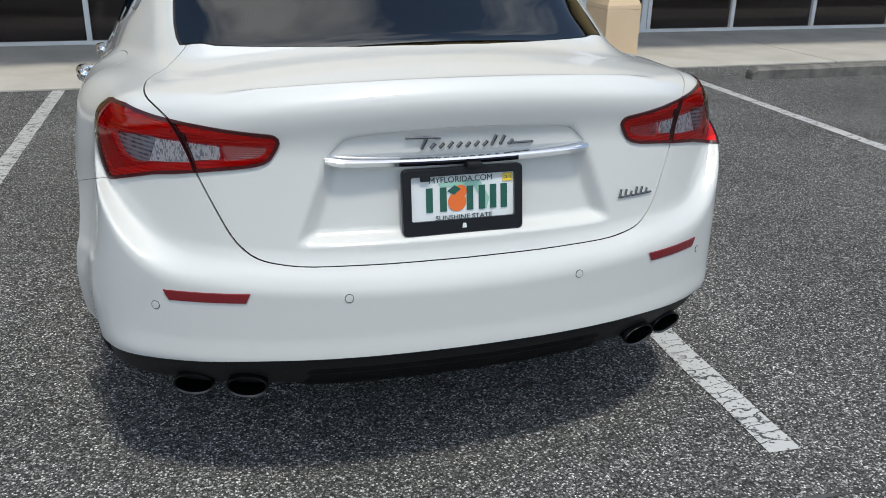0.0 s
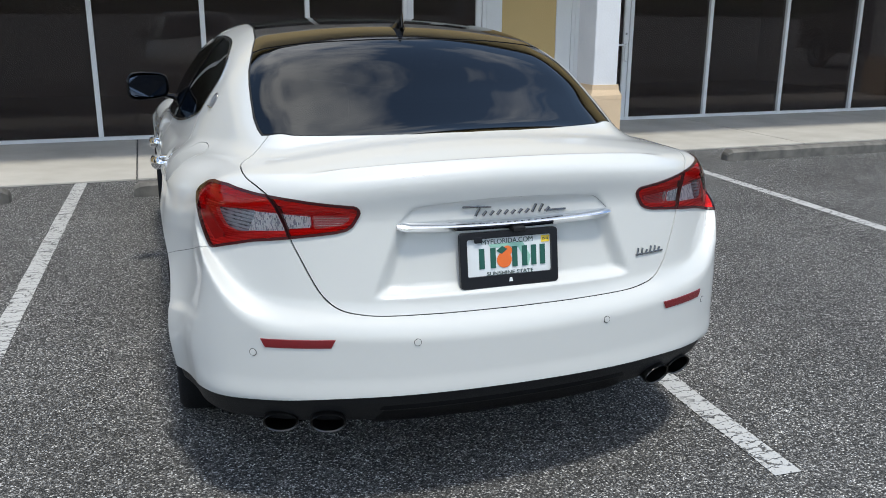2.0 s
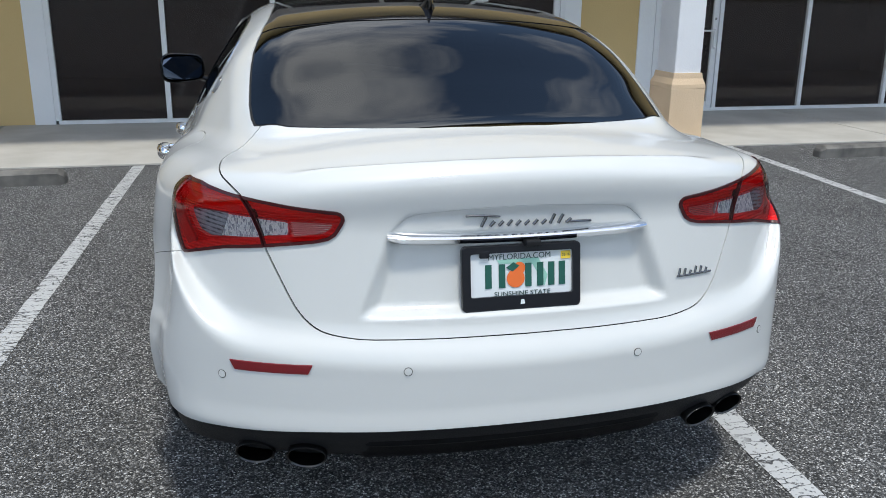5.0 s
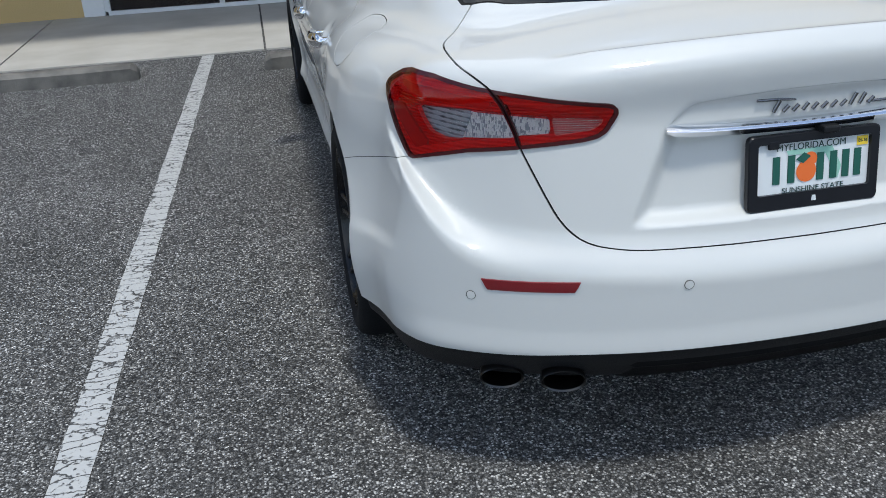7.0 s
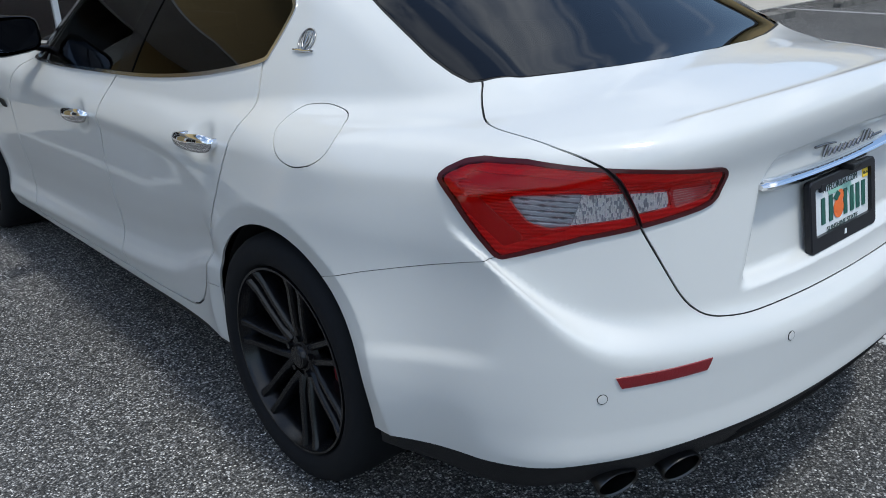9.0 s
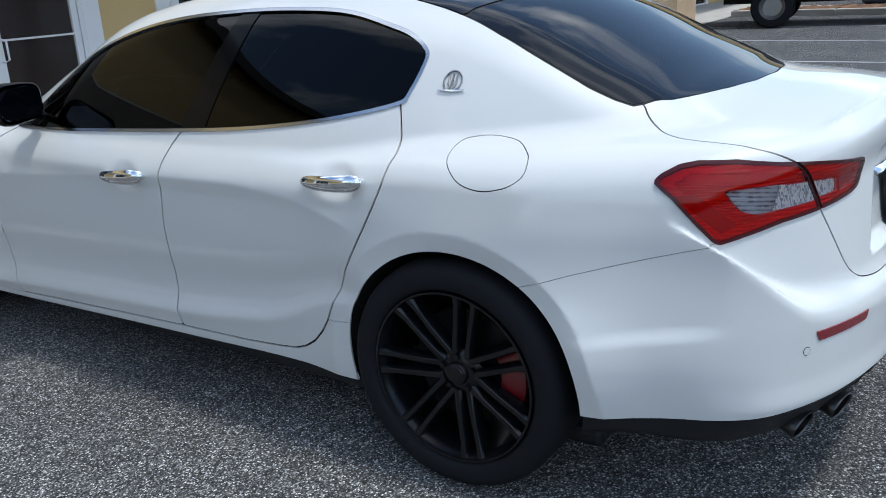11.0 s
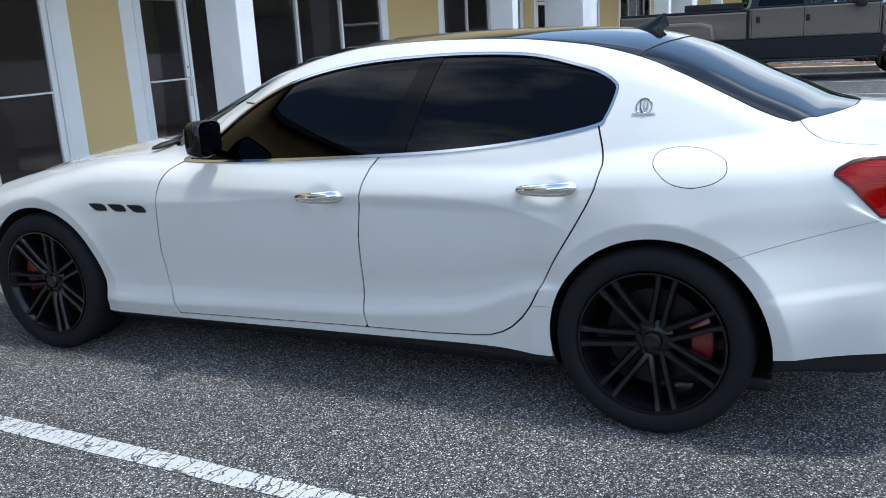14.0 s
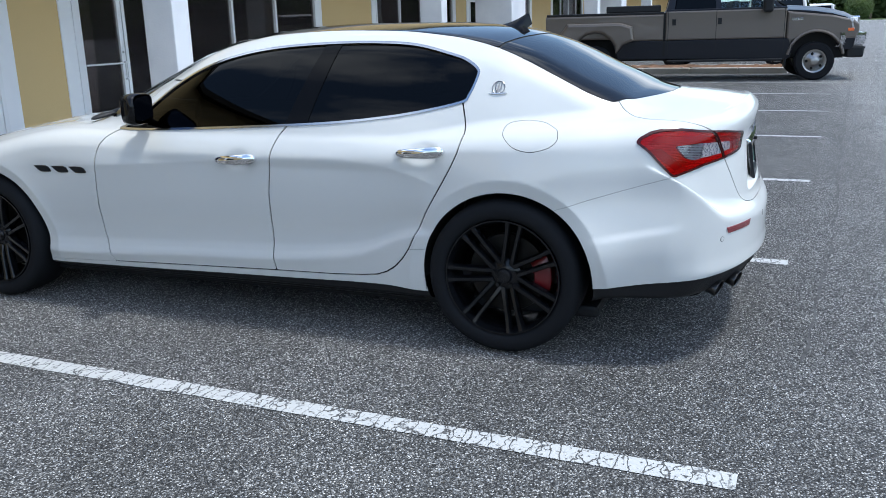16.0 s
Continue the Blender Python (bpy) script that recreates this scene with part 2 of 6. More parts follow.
def ridged(name, colour, second, pitch):
    """Moulded red reflector under the cover: level ridges with uneven brightness."""
    m = material(name, colour, .25)
    n, l = m.node_tree.nodes, m.node_tree.links
    b = n["Principled BSDF"]
    co, wave, patch, mix, bump, both = (n.new("ShaderNode" + k) for k in ("TexCoord", "TexWave", "TexNoise", "Mix", "Bump", "Math"))
    wave.bands_direction = "Z"
    wave.inputs["Scale"].default_value, wave.inputs["Distortion"].default_value = .314 / pitch, .3
    patch.inputs["Scale"].default_value, patch.inputs["Detail"].default_value = 26, 2
    both.operation, both.use_clamp = "MULTIPLY", True
    mix.data_type = "RGBA"
    mix.inputs["A"].default_value, mix.inputs["B"].default_value = (*second, 1), (*colour, 1)
    bump.inputs["Distance"].default_value = .003
    l.new(co.outputs["Object"], wave.inputs["Vector"])
    l.new(co.outputs["Object"], patch.inputs["Vector"])
    l.new(wave.outputs["Fac"], both.inputs[0])
    l.new(patch.outputs["Fac"], both.inputs[1])
    l.new(both.outputs["Value"], mix.inputs["Factor"])
    l.new(mix.outputs["Result"], b.inputs["Base Color"])
    l.new(wave.outputs["Fac"], bump.inputs["Height"])
    l.new(bump.outputs["Normal"], b.inputs["Normal"])
    return m


RED_RING = ridged("red_reflector_ring", (1.0, .30, .27), (1.0, .20, .18), .009)
RED_CORE = ridged("red_reflector_core", (1.0, .22, .20), (.80, .08, .08), .0065)
RED_COVER = tinted("red_lens_cover", (.93, .125, .15), 1.45)
CLEAR_COVER = tinted("clear_lens_cover", (.985, .985, .99), 1.42)


def faceted(name, bright, dark, size, stretch, metal):
    """Bright-dipped reflector of small oblong facets; their glints are painted as bright and dark cells."""
    m = material(name, bright, .12, metal)
    n, l = m.node_tree.nodes, m.node_tree.links
    b = n["Principled BSDF"]
    co, tilt, cell, split, ramp, bump = (n.new("ShaderNode" + k) for k in ("TexCoord", "Mapping", "TexVoronoi", "SeparateColor", "ValToRGB", "Bump"))
    tilt.inputs["Scale"].default_value = stretch
    cell.distance = "CHEBYCHEV"
    cell.inputs["Scale"].default_value, cell.inputs["Randomness"].default_value = 1 / size, .55
    ramp.color_ramp.elements[0].position, ramp.color_ramp.elements[0].color = .22, (*dark, 1)
    ramp.color_ramp.elements[1].position, ramp.color_ramp.elements[1].color = .40, (*bright, 1)
    bump.inputs["Distance"].default_value = .006
    l.new(co.outputs["Object"], tilt.inputs["Vector"])
    l.new(tilt.outputs["Vector"], cell.inputs["Vector"])
    l.new(cell.outputs["Color"], split.inputs["Color"])
    l.new(split.outputs["Red"], ramp.inputs["Fac"])
    l.new(ramp.outputs["Color"], b.inputs["Base Color"])
    l.new(cell.outputs["Distance"], bump.inputs["Height"])
    l.new(bump.outputs["Normal"], b.inputs["Normal"])
    return m


def fluted(name, colour, second, turn, pitch, metal):
    """Moulded lens: fine parallel ribs under a clear coat, with uneven facets."""
    m = material(name, colour, .18, metal, coat=1.0)
    n, l = m.node_tree.nodes, m.node_tree.links
    b = n["Principled BSDF"]
    co, tilt, wave, facet, mix, bump = (n.new("ShaderNode" + k) for k in ("TexCoord", "Mapping", "TexWave", "TexVoronoi", "Mix", "Bump"))
    tilt.inputs["Rotation"].default_value = turn
    wave.bands_direction = "X"
    wave.inputs["Scale"].default_value, wave.inputs["Distortion"].default_value = .314 / pitch, .5
    wave.inputs["Detail Scale"].default_value = 3
    facet.inputs["Scale"].default_value = 55
    l.new(co.outputs["Object"], tilt.inputs["Vector"])
    l.new(tilt.outputs["Vector"], wave.inputs["Vector"])
    l.new(tilt.outputs["Vector"], facet.inputs["Vector"])
    add = n.new("ShaderNodeMath")
    add.operation = "MULTIPLY_ADD"
    add.inputs[1].default_value, add.use_clamp = .9, True
    l.new(facet.outputs["Distance"], add.inputs[0])
    l.new(wave.outputs["Fac"], add.inputs[2])
    mix.data_type = "RGBA"
    mix.inputs["A"].default_value, mix.inputs["B"].default_value = (*second, 1), (*colour, 1)
    l.new(add.outputs["Value"], mix.inputs["Factor"])
    l.new(mix.outputs["Result"], b.inputs["Base Color"])
    bump.inputs["Distance"].default_value = .002
    l.new(add.outputs["Value"], bump.inputs["Height"])
    l.new(bump.outputs["Normal"], b.inputs["Normal"])
    return m


CLEAR_LENS = faceted("silver_lens", (1.0, 1.0, 1.0), (.46, .48, .53), .0062, (2.0, 2.0, .8), .0)
SMOKE_LENS = fluted("smoky_lens", (.40, .43, .48), (.006, .007, .009), (0, radians(82), 0), .0105, .4)
REFLECTOR = material("red_reflector", (.19, .006, .011), .3, coat=.7, grain=(.004, .001))
CALIPER = material("red_caliper", (.14, .003, .006), .35, coat=.4)
SEAT = material("dark_leather", (.02, .02, .021), .55)
PLATE_WHITE = material("plate_white", (.72, .75, .76), .4)
PLATE_GREEN = material("plate_green", (.012, .095, .07), .45)
PLATE_BLACK = material("plate_frame_black", (.009, .0095, .013), .35, coat=.08, spec=.3)
ORANGE = material("orange_print", (.80, .16, .03), .45)
PALE_GREEN = material("pale_green_print", (.30, .55, .45), .45)
YELLOW = material("yellow_sticker", (.85, .60, .05), .5)
MIRROR = material("mirror_glass", (.10, .12, .16), .04, 1.0)

TRUCK_TAN = material("tan_metallic_paint", (.125, .104, .087), .35, .3, coat=.6)
TRUCK_NAVY = material("dark_navy_paint", (.006, .007, .012), .3, coat=.15, spec=.25)
TRUCK_GLASS = tinted("clear_truck_glass", (.85, .90, .88), 1.4)
GRASS = material("verge_grass", (.10, .14, .045), .9, tone=(1.5, (.06, .10, .03), .8))
MULCH = material("mulch", (.24, .13, .07), .95, grain=(.03, .02), tone=(.12, (.10, .055, .03), .9))
FAR_WHITE = material("white_car_paint", (.72, .73, .74), .3, coat=.6)
LEAF = material("foliage", (.075, .115, .04), .7, tone=(2.5, (.04, .07, .022), .8))
ln, ll_ = LEAF.node_tree.nodes, LEAF.node_tree.links
leaf_through, leaf_mix = ln.new("ShaderNodeBsdfTranslucent"), ln.new("ShaderNodeMixShader")
leaf_through.inputs["Color"].default_value = (.21, .28, .11, 1)
leaf_mix.inputs["Fac"].default_value = .5
ll_.new(ln["Principled BSDF"].outputs["BSDF"], leaf_mix.inputs[1])
ll_.new(leaf_through.outputs["BSDF"], leaf_mix.inputs[2])
ll_.new(leaf_mix.outputs["Shader"], ln["Material Output"].inputs["Surface"])
BARK = material("bark", (.10, .075, .055), .9, grain=(.03, .02))
CRACK = material("crack_filler", (.035, .035, .036), .9, tone=(.1, (.12, .12, .12), .8))
TEXT_DARK = material("dark_green_print", (.015, .05, .045), .5)


# ---- helpers for meshes ----
def part(name, bm, mat, parent=None, label="", smooth=False):
    """Links a bmesh as one mesh object, under a thing or part if one is given."""
    me = bpy.data.meshes.new(name)
    bm.normal_update()
    bm.to_mesh(me)
    bm.free()
    me.materials.append(mat)
    if smooth:
        me.polygons.foreach_set("use_smooth", [True] * len(me.polygons))
        me.set_sharp_from_angle(angle=radians(38))
    ob = new(name, me)
    if parent:
        ob.parent = parent
    if label:
        ob["label"] = label
    return ob


def empty(name, m=Matrix(), **tags):
    ob = new(name)
    ob.matrix_basis = m
    ob.empty_display_size = .2
    return tagged(ob, **tags)


def box(lo, hi, bevel=0.0, bm=None):
    bm = bm or bmesh.new()
    lo, hi = Vector(lo), Vector(hi)
    got = bmesh.ops.create_cube(bm, size=1, matrix=Matrix.Translation((lo + hi) / 2) @ Matrix.Diagonal((*(hi - lo), 1)))
    if bevel:
        es = list({e for v in got["verts"] for e in v.link_edges})
        bmesh.ops.bevel(bm, geom=es, offset=bevel, segments=2, profile=.5, affect="EDGES")
    return bm


def prism(points, vec, bm=None, bevel=0.0):
    """A flat polygon pushed along vec."""
    bm = bm or bmesh.new()
    f = bm.faces.new([bm.verts.new(p) for p in points])
    got = bmesh.ops.extrude_face_region(bm, geom=[f])
    vs = [g for g in got["geom"] if isinstance(g, bmesh.types.BMVert)]
    bmesh.ops.translate(bm, verts=vs, vec=vec)
    bmesh.ops.recalc_face_normals(bm, faces=bm.faces)
    if bevel:
        bmesh.ops.bevel(bm, geom=list(bm.edges), offset=bevel, segments=2, profile=.5, affect="EDGES")
    return bm


def turned(profile, n=48, axis="X", bm=None, closed=False):
    """A profile of (along, radius) pairs turned about an axis through the origin."""
    bm = bm or bmesh.new()
    rings = []
    for u, r in profile:
        ring = []
        for k in range(n):
            c, s = math.cos(2 * math.pi * k / n) * r, math.sin(2 * math.pi * k / n) * r
            ring.append(bm.verts.new({"X": (u, c, s), "Y": (c, u, s), "Z": (c, s, u)}[axis]))
        rings.append(ring)
    pairs = list(zip(rings, rings[1:])) + ([(rings[-1], rings[0])] if closed else [])
    for a, b in pairs:
        for k in range(n):
            bm.faces.new((a[k], a[(k + 1) % n], b[(k + 1) % n], b[k]))
    bmesh.ops.recalc_face_normals(bm, faces=bm.faces)
    return bm


def tube(points, radius, n=10, bm=None, squash=1.0):
    """A round bar along points."""
    bm = bm or bmesh.new()
    pts = [Vector(p) for p in points]
    rings = []
    for i, p in enumerate(pts):
        d = (pts[min(i + 1, len(pts) - 1)] - pts[max(i - 1, 0)]).normalized()
        u = d.cross(Vector((0, 0, 1)) if abs(d.z) < .9 else Vector((1, 0, 0))).normalized()
        v = d.cross(u)
        r = radius[i] if isinstance(radius, (list, tuple)) else radius
        rings.append([bm.verts.new(p + (u * math.cos(2 * math.pi * k / n) + v * math.sin(2 * math.pi * k / n) * squash) * r) for k in range(n)])
    for a, b in zip(rings, rings[1:]):
        for k in range(n):
            bm.faces.new((a[k], a[(k + 1) % n], b[(k + 1) % n], b[k]))
    bm.faces.new(rings[0][::-1])
    bm.faces.new(rings[-1])
    bmesh.ops.recalc_face_normals(bm, faces=bm.faces)
    return bm


# ---- the ground ----
bm = bmesh.new()
bmesh.ops.create_grid(bm, x_segments=1, y_segments=1, size=900)
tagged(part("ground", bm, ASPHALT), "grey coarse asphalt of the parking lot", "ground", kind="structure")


def stripe(name, a, b, width, z=.003, label="worn white painted parking line on the asphalt"):
    a, b = Vector((*a, z)), Vector((*b, z))
    side = Vector((-(b - a).y, (b - a).x, 0)).normalized() * width / 2
    bm = bmesh.new()
    n = 40
    rng = random.Random(int(a.x * 100))
    ls, rs = [], []
    for i in range(n + 1):
        p = a.lerp(b, i / n)
        ls.append(bm.verts.new(p + side + side.normalized() * rng.uniform(-.003, .003)))
        rs.append(bm.verts.new(p - side + side.normalized() * rng.uniform(-.003, .003)))
    for i in range(n):
        bm.faces.new((rs[i], rs[i + 1], ls[i + 1], ls[i]))
    return tagged(part(name, bm, PAINT_LINE), label, "parking line", "parking lines", "structure")


for near, far in (((-1.795, -1.045), (-1.60, 4.83)), ((.945, -1.205), (1.26, 4.85)), ((3.80, -1.40), (4.12, 4.85)), ((6.90, -1.60), (7.2, 4.85)),
                  ((10.0, -1.80), (10.3, 4.85)), ((13.15, -2.0), (13.45, 4.85)), ((16.2, -2.2), (16.5, 4.85)), ((-4.5, -1.0), (-4.35, 4.85))):
    stripe("parking_line", near, far, .103)

# ---- pavement before the shops ----
walk_slab = tagged(part("pavement", box((-30, 4.87, -.05), (70, 7.44, -.012)), STOP), "pale concrete walkway before the shops", "pavement", kind="structure")
JOINTS = [-30, -25, -20, -15.1, -10.2, -6.7, -3.29, -1.13, 1.09, 3.72, 6.28, 9.0, 11.6, 14.2, 17.2, 20.5, 24, 28, 32, 37, 42, 48, 55, 62, 70]
for u, v in zip(JOINTS, JOINTS[1:]):
    part("slab", box((u + .009, 4.86, -.04), (v - .009, 7.43, .014), .003), CONCRETE, walk_slab)


def wheel_stop(x0, x1, y0, label):
    """A concrete bar with chamfered top and sloping ends, sunk nowhere."""
    bm = bmesh.new()
    prof = [(0, 0), (.15, 0), (.15, .09), (.125, .115), (.028, .115), (-.004, .09)]
    rings = []
    for x, s in ((x0, .25), (x0 + .01, .6), (x0 + .05, 1), (x1 - .05, 1), (x1 - .01, .6), (x1, .25)):
        k = .5 + .5 * s
        rings.append([bm.verts.new((x, y0 + .075 + (py - .075) * k, pz * (.35 + .65 * s))) for py, pz in prof])
    for a, b in zip(rings, rings[1:]):
        for i in range(len(prof)):
            bm.faces.new((a[i], a[(i + 1) % 6], b[(i + 1) % 6], b[i]))
    bm.faces.new(rings[0][::-1])
    bm.faces.new(rings[-1])
    bmesh.ops.recalc_face_normals(bm, faces=bm.faces)
    bmesh.ops.subdivide_edges(bm, edges=[e for e in bm.edges if e.calc_length() > .8], cuts=14)
    rng = random.Random(int(x0 * 10))
    for v in bm.verts:
        if v.co.z > .02:
            v.co += Vector((0, rng.uniform(-.003, .003), rng.uniform(-.003, .003)))
    return tagged(part("wheel_stop", bm, STOP), label, "wheel stop", "wheel stops")


for x0, x1, y0 in ((-3.95, -2.08, 4.13), (-1.15, .72, 4.08), (4.66, 6.82, 4.10), (7.6, 9.4, 4.05), (10.7, 12.5, 4.05), (-7.0, -5.2, 4.13)):
    wheel_stop(x0, x1, y0, "weathered grey concrete wheel stop on the asphalt")

# ---- the shops ----
FACADE = 7.45
HEAD = 2.95


def wall(name, lo, hi, mat, label):
    return tagged(part(name, box(lo, hi), mat), label, "wall", kind="structure")


def storefront(index, xs, doors, sill=.055):
    """A run of tall panes between slim white mullions; doors: spans that hold a glass door with its handle side."""
    win = empty("window_%d" % index, label="dark tinted storefront glass in slim white aluminium frames", category="window", kind="structure")
    x0, x1 = xs[0], xs[-1]
    part("bottom_rail", box((x0, FACADE - .05, .014), (x1, FACADE + .05, sill), .004), ALU, win)
    part("top_rail", box((x0, FACADE - .05, HEAD - .06), (x1, FACADE + .05, HEAD), .004), ALU, win)
    for x in xs:
        part("mullion", box((x - .028, FACADE - .052, sill), (x + .028, FACADE + .05, HEAD - .06), .004), ALU, win)
    for a, b in zip(xs, xs[1:]):
        if any(abs(a - d[0]) < .01 for d in doors):
            continue
        pane = part("pane", box((a + .028, FACADE - .006, sill), (b - .028, FACADE + .002, HEAD - .06)), STORE_GLASS, win)
        pane.visible_shadow = False
    for a, b, side in doors:
        door = empty("door_%d" % (index * 10 + int(side > 0)), label="glass shop door in a white aluminium frame with push bar", category="door", kind="structure")
        top = 2.14
        part("transom_bar", box((a + .028, FACADE - .05, top + .02), (b - .028, FACADE + .05, top + .10), .004), ALU, door)
        pane = part("transom_pane", box((a + .028, FACADE - .006, top + .10), (b - .028, FACADE + .002, HEAD - .06)), STORE_GLASS, door)
        pane.visible_shadow = False
        number = part("unit_number", box(((a + b) / 2 - .10, FACADE - .0095, top + .13), ((a + b) / 2 + .10, FACADE - .0065, top + .25)), TRIM_WHITE, door, "white bars for the unit number")
        st = .075
        for u, v in ((a + .034, a + .034 + st), (b - .034 - st, b - .034)):
            part("stile", box((u, FACADE - .04, .02), (v, FACADE + .02, top), .004), ALU, door)
        for u, v in ((.02, .14), (top - .09, top)):
            part("rail", box((a + .034 + st, FACADE - .04, u), (b - .034 - st, FACADE + .02, v), .004), ALU, door)
        pane = part("pane", box((a + .034 + st, FACADE - .008, .14), (b - .034 - st, FACADE, top - .09)), STORE_GLASS, door)
        pane.visible_shadow = False
        part("push_bar", tube([(a + .11, FACADE - .05, 1.045), (b - .11, FACADE - .05, 1.045)], .012), ALU, door, smooth=True)
        hx = a + .075 if side < 0 else b - .075
        part("handle", tube([(hx, FACADE - .04, 1.06), (hx, FACADE - .085, 1.06), (hx + .04 * -side, FACADE - .10, 1.04), (hx + .04 * -side, FACADE - .10, .85), (hx, FACADE - .085, .83), (hx, FACADE - .04, .83)], .011), ALU, door, "white pull handle", smooth=True)
        part("lock", box((hx - .012, FACADE - .052, 1.18), (hx + .012, FACADE - .04, 1.21), .003), STEEL, door)
    return win


RUNS = (((-2.72, -1.52, -.30, .93, 2.16, 3.22), ((2.16, 3.22, -1),)),
        ((4.50, 5.40, 6.68, 8.0, 9.34, 10.78), ((4.50, 5.40, 1),)),
        ((13.55, 14.85, 16.2, 17.5, 18.4), ()),
        ((19.8, 20.8, 22.2, 23.6, 25.0, 26.3), ((19.8, 20.8, 1),)),
        ((29.6, 31, 32.4, 33.8, 35), ()),
        ((37.5, 39, 40.5, 42, 43.5), ()),
        ((-12.0, -10.6, -9.2, -7.8, -6.4), ()))
for i, (xs, doors) in enumerate(RUNS, 1):
    storefront(i, xs, doors)
    for n, (u, v) in enumerate(((xs[0] - .25, xs[0] - .03), (xs[-1] + .03, xs[-1] + .25))):
        tagged(part("trim", box((u, FACADE - .046, .014), (v, FACADE + .1, HEAD), .006), TRIM_WHITE), "white painted trim beside the storefront", "trim", kind="structure")
solid = [-30, -12.25, -6.15, -2.97, 3.47, 4.25, 11.03, 13.3, 18.65, 19.55, 26.55, 29.35, 35.25, 37.25, 43.75, 70]
for k, (u, v) in enumerate(zip(solid[::2], solid[1::2]), 1):
    wall("wall_shop_%d" % k, (u, FACADE - .03, .014), (v, FACADE + .15, HEAD), STUCCO, "yellow stucco wall between the storefronts")
wall("wall_upper", (-30, 5.12, HEAD), (70, FACADE + .2, 4.7), STUCCO, "yellow stucco wall over the walkway")
tagged(part("ceiling", box((-30, 5.12, HEAD - .03), (70, FACADE - .05, HEAD - .002)), WHITE_WALL), "white soffit over the walkway", "ceiling", kind="structure")
wall("wall_room_back", (-30, 13.0, -.02), (70, 13.2, HEAD), ROOM, "dim back wall inside the shops")
tagged(part("roof", prism([(-30, 4.90, 4.62), (-30, 4.90, 4.80), (-30, 6.2, 5.55), (-30, 6.2, 4.704), (-30, 5.12, 4.704)], (100, 0, 0)), EAVE), "dark sloping roof edge over the shop wall", "roof", kind="structure")
tagged(part("roof", box((-30, 5.3, 4.5), (70, 14, 4.6)), ROOM), "flat roof deck of the shops", "roof", kind="structure")
tagged(part("floor", box((-30, FACADE + .16, -.04), (70, 13.0, .02)), ROOM), "dim floor inside the shops", "floor", kind="structure")
tagged(part("ceiling", box((-30, FACADE + .16, HEAD - .05), (70, 13.0, HEAD - .01)), ROOM), "dim ceiling inside the shops", "ceiling", kind="structure")
for x in (-30, 3.8, 12.0, 19.0, 28, 36, 70):
    wall("wall_room_side", (x, FACADE + .16, .02), (x + .15, 13.0, HEAD - .05), ROOM, "dim partition wall inside the shops")


def column(x0, x1, y0, y1):
    col = empty("column", label="square white stucco column on a peach base", category="column", group="arcade columns")
    part("shaft", box((x0, y0, .70), (x1, y1, HEAD - .03), .012), WHITE_WALL, col)
    part("base", box((x0 - .045, y0 - .045, .014), (x1 + .045, y1 + .045, .56), .008), PEACH, col)
    bm = bmesh.new()
    rings = [[(x0 - e, y0 - e, z), (x1 + e, y0 - e, z), (x1 + e, y1 + e, z), (x0 - e, y1 + e, z)] for e, z in ((.045, .56), (.042, .60), (.018, .66), (.012, .715))]
    vs = [[bm.verts.new(p) for p in r] for r in rings]
    for a, b in zip(vs, vs[1:]):
        for i in range(4):
            bm.faces.new((a[i], a[(i + 1) % 4], b[(i + 1) % 4], b[i]))
    bm.faces.new(vs[-1])
    part("collar", bm, PEACH, col)
    return col


for x0, x1, y0, y1 in ((3.64, 3.935, 5.20, 5.60), (11.86, 12.17, 5.20, 5.66), (16.65, 17.9, 5.20, 6.15), (27.4, 27.9, 5.2, 5.7), (32.4, 33.6, 5.2, 6.1), (-4.7, -4.4, 5.2, 5.66), (41, 41.4, 5.2, 5.7)):
    column(x0, x1, y0, y1)


# ---- the sedan's surface as one smooth field: rear axle at y = 0, nose towards +y ----
def curve(*pts):
    """A smooth function through a few (place, value) pairs, flat beyond them."""
    xs = np.array([p[0] for p in pts], float)
    ys = np.array([p[1] for p in pts], float)
    d = np.diff(ys) / np.diff(xs)
    m = np.zeros(len(xs))
    m[1:-1] = np.where(d[:-1] * d[1:] > 0, 2 * d[:-1] * d[1:] / np.where(np.abs(d[:-1] + d[1:]) < 1e-9, 1, d[:-1] + d[1:]), 0)
    m[0], m[-1] = d[0], d[-1]

    def value(x):
        x = np.clip(x, xs[0], xs[-1])
        i = np.clip(np.searchsorted(xs, x, "right") - 1, 0, len(xs) - 2)
        h = xs[i + 1] - xs[i]
        t = (x - xs[i]) / h
        return (ys[i] * (2 * t ** 3 - 3 * t ** 2 + 1) + m[i] * h * (t ** 3 - 2 * t ** 2 + t)
                + ys[i + 1] * (3 * t ** 2 - 2 * t ** 3) + m[i + 1] * h * (t ** 3 - t ** 2))
    return value


def ease(x, lo, hi):
    t = np.clip((x - lo) / (hi - lo), 0, 1)
    return t * t * (3 - 2 * t)


def rmax(a, b, r):
    """The larger of two fields, with their edge rounded to the radius r."""
    return np.minimum(-r, np.maximum(a, b)) + np.hypot(np.maximum(a + r, 0), np.maximum(b + r, 0))


def rmin(a, b, r):
    return -rmax(-a, -b, r)


plan_width = curve((-1.3, .87), (-.9, .90), (-.6, .925), (-.3, .955), (0, .962), (.35, .95), (.8, .937), (1.3, .937), (2.0, .94), (2.6, .945), (3.0, .948), (3.4, .93), (3.75, .86), (4.1, .72))
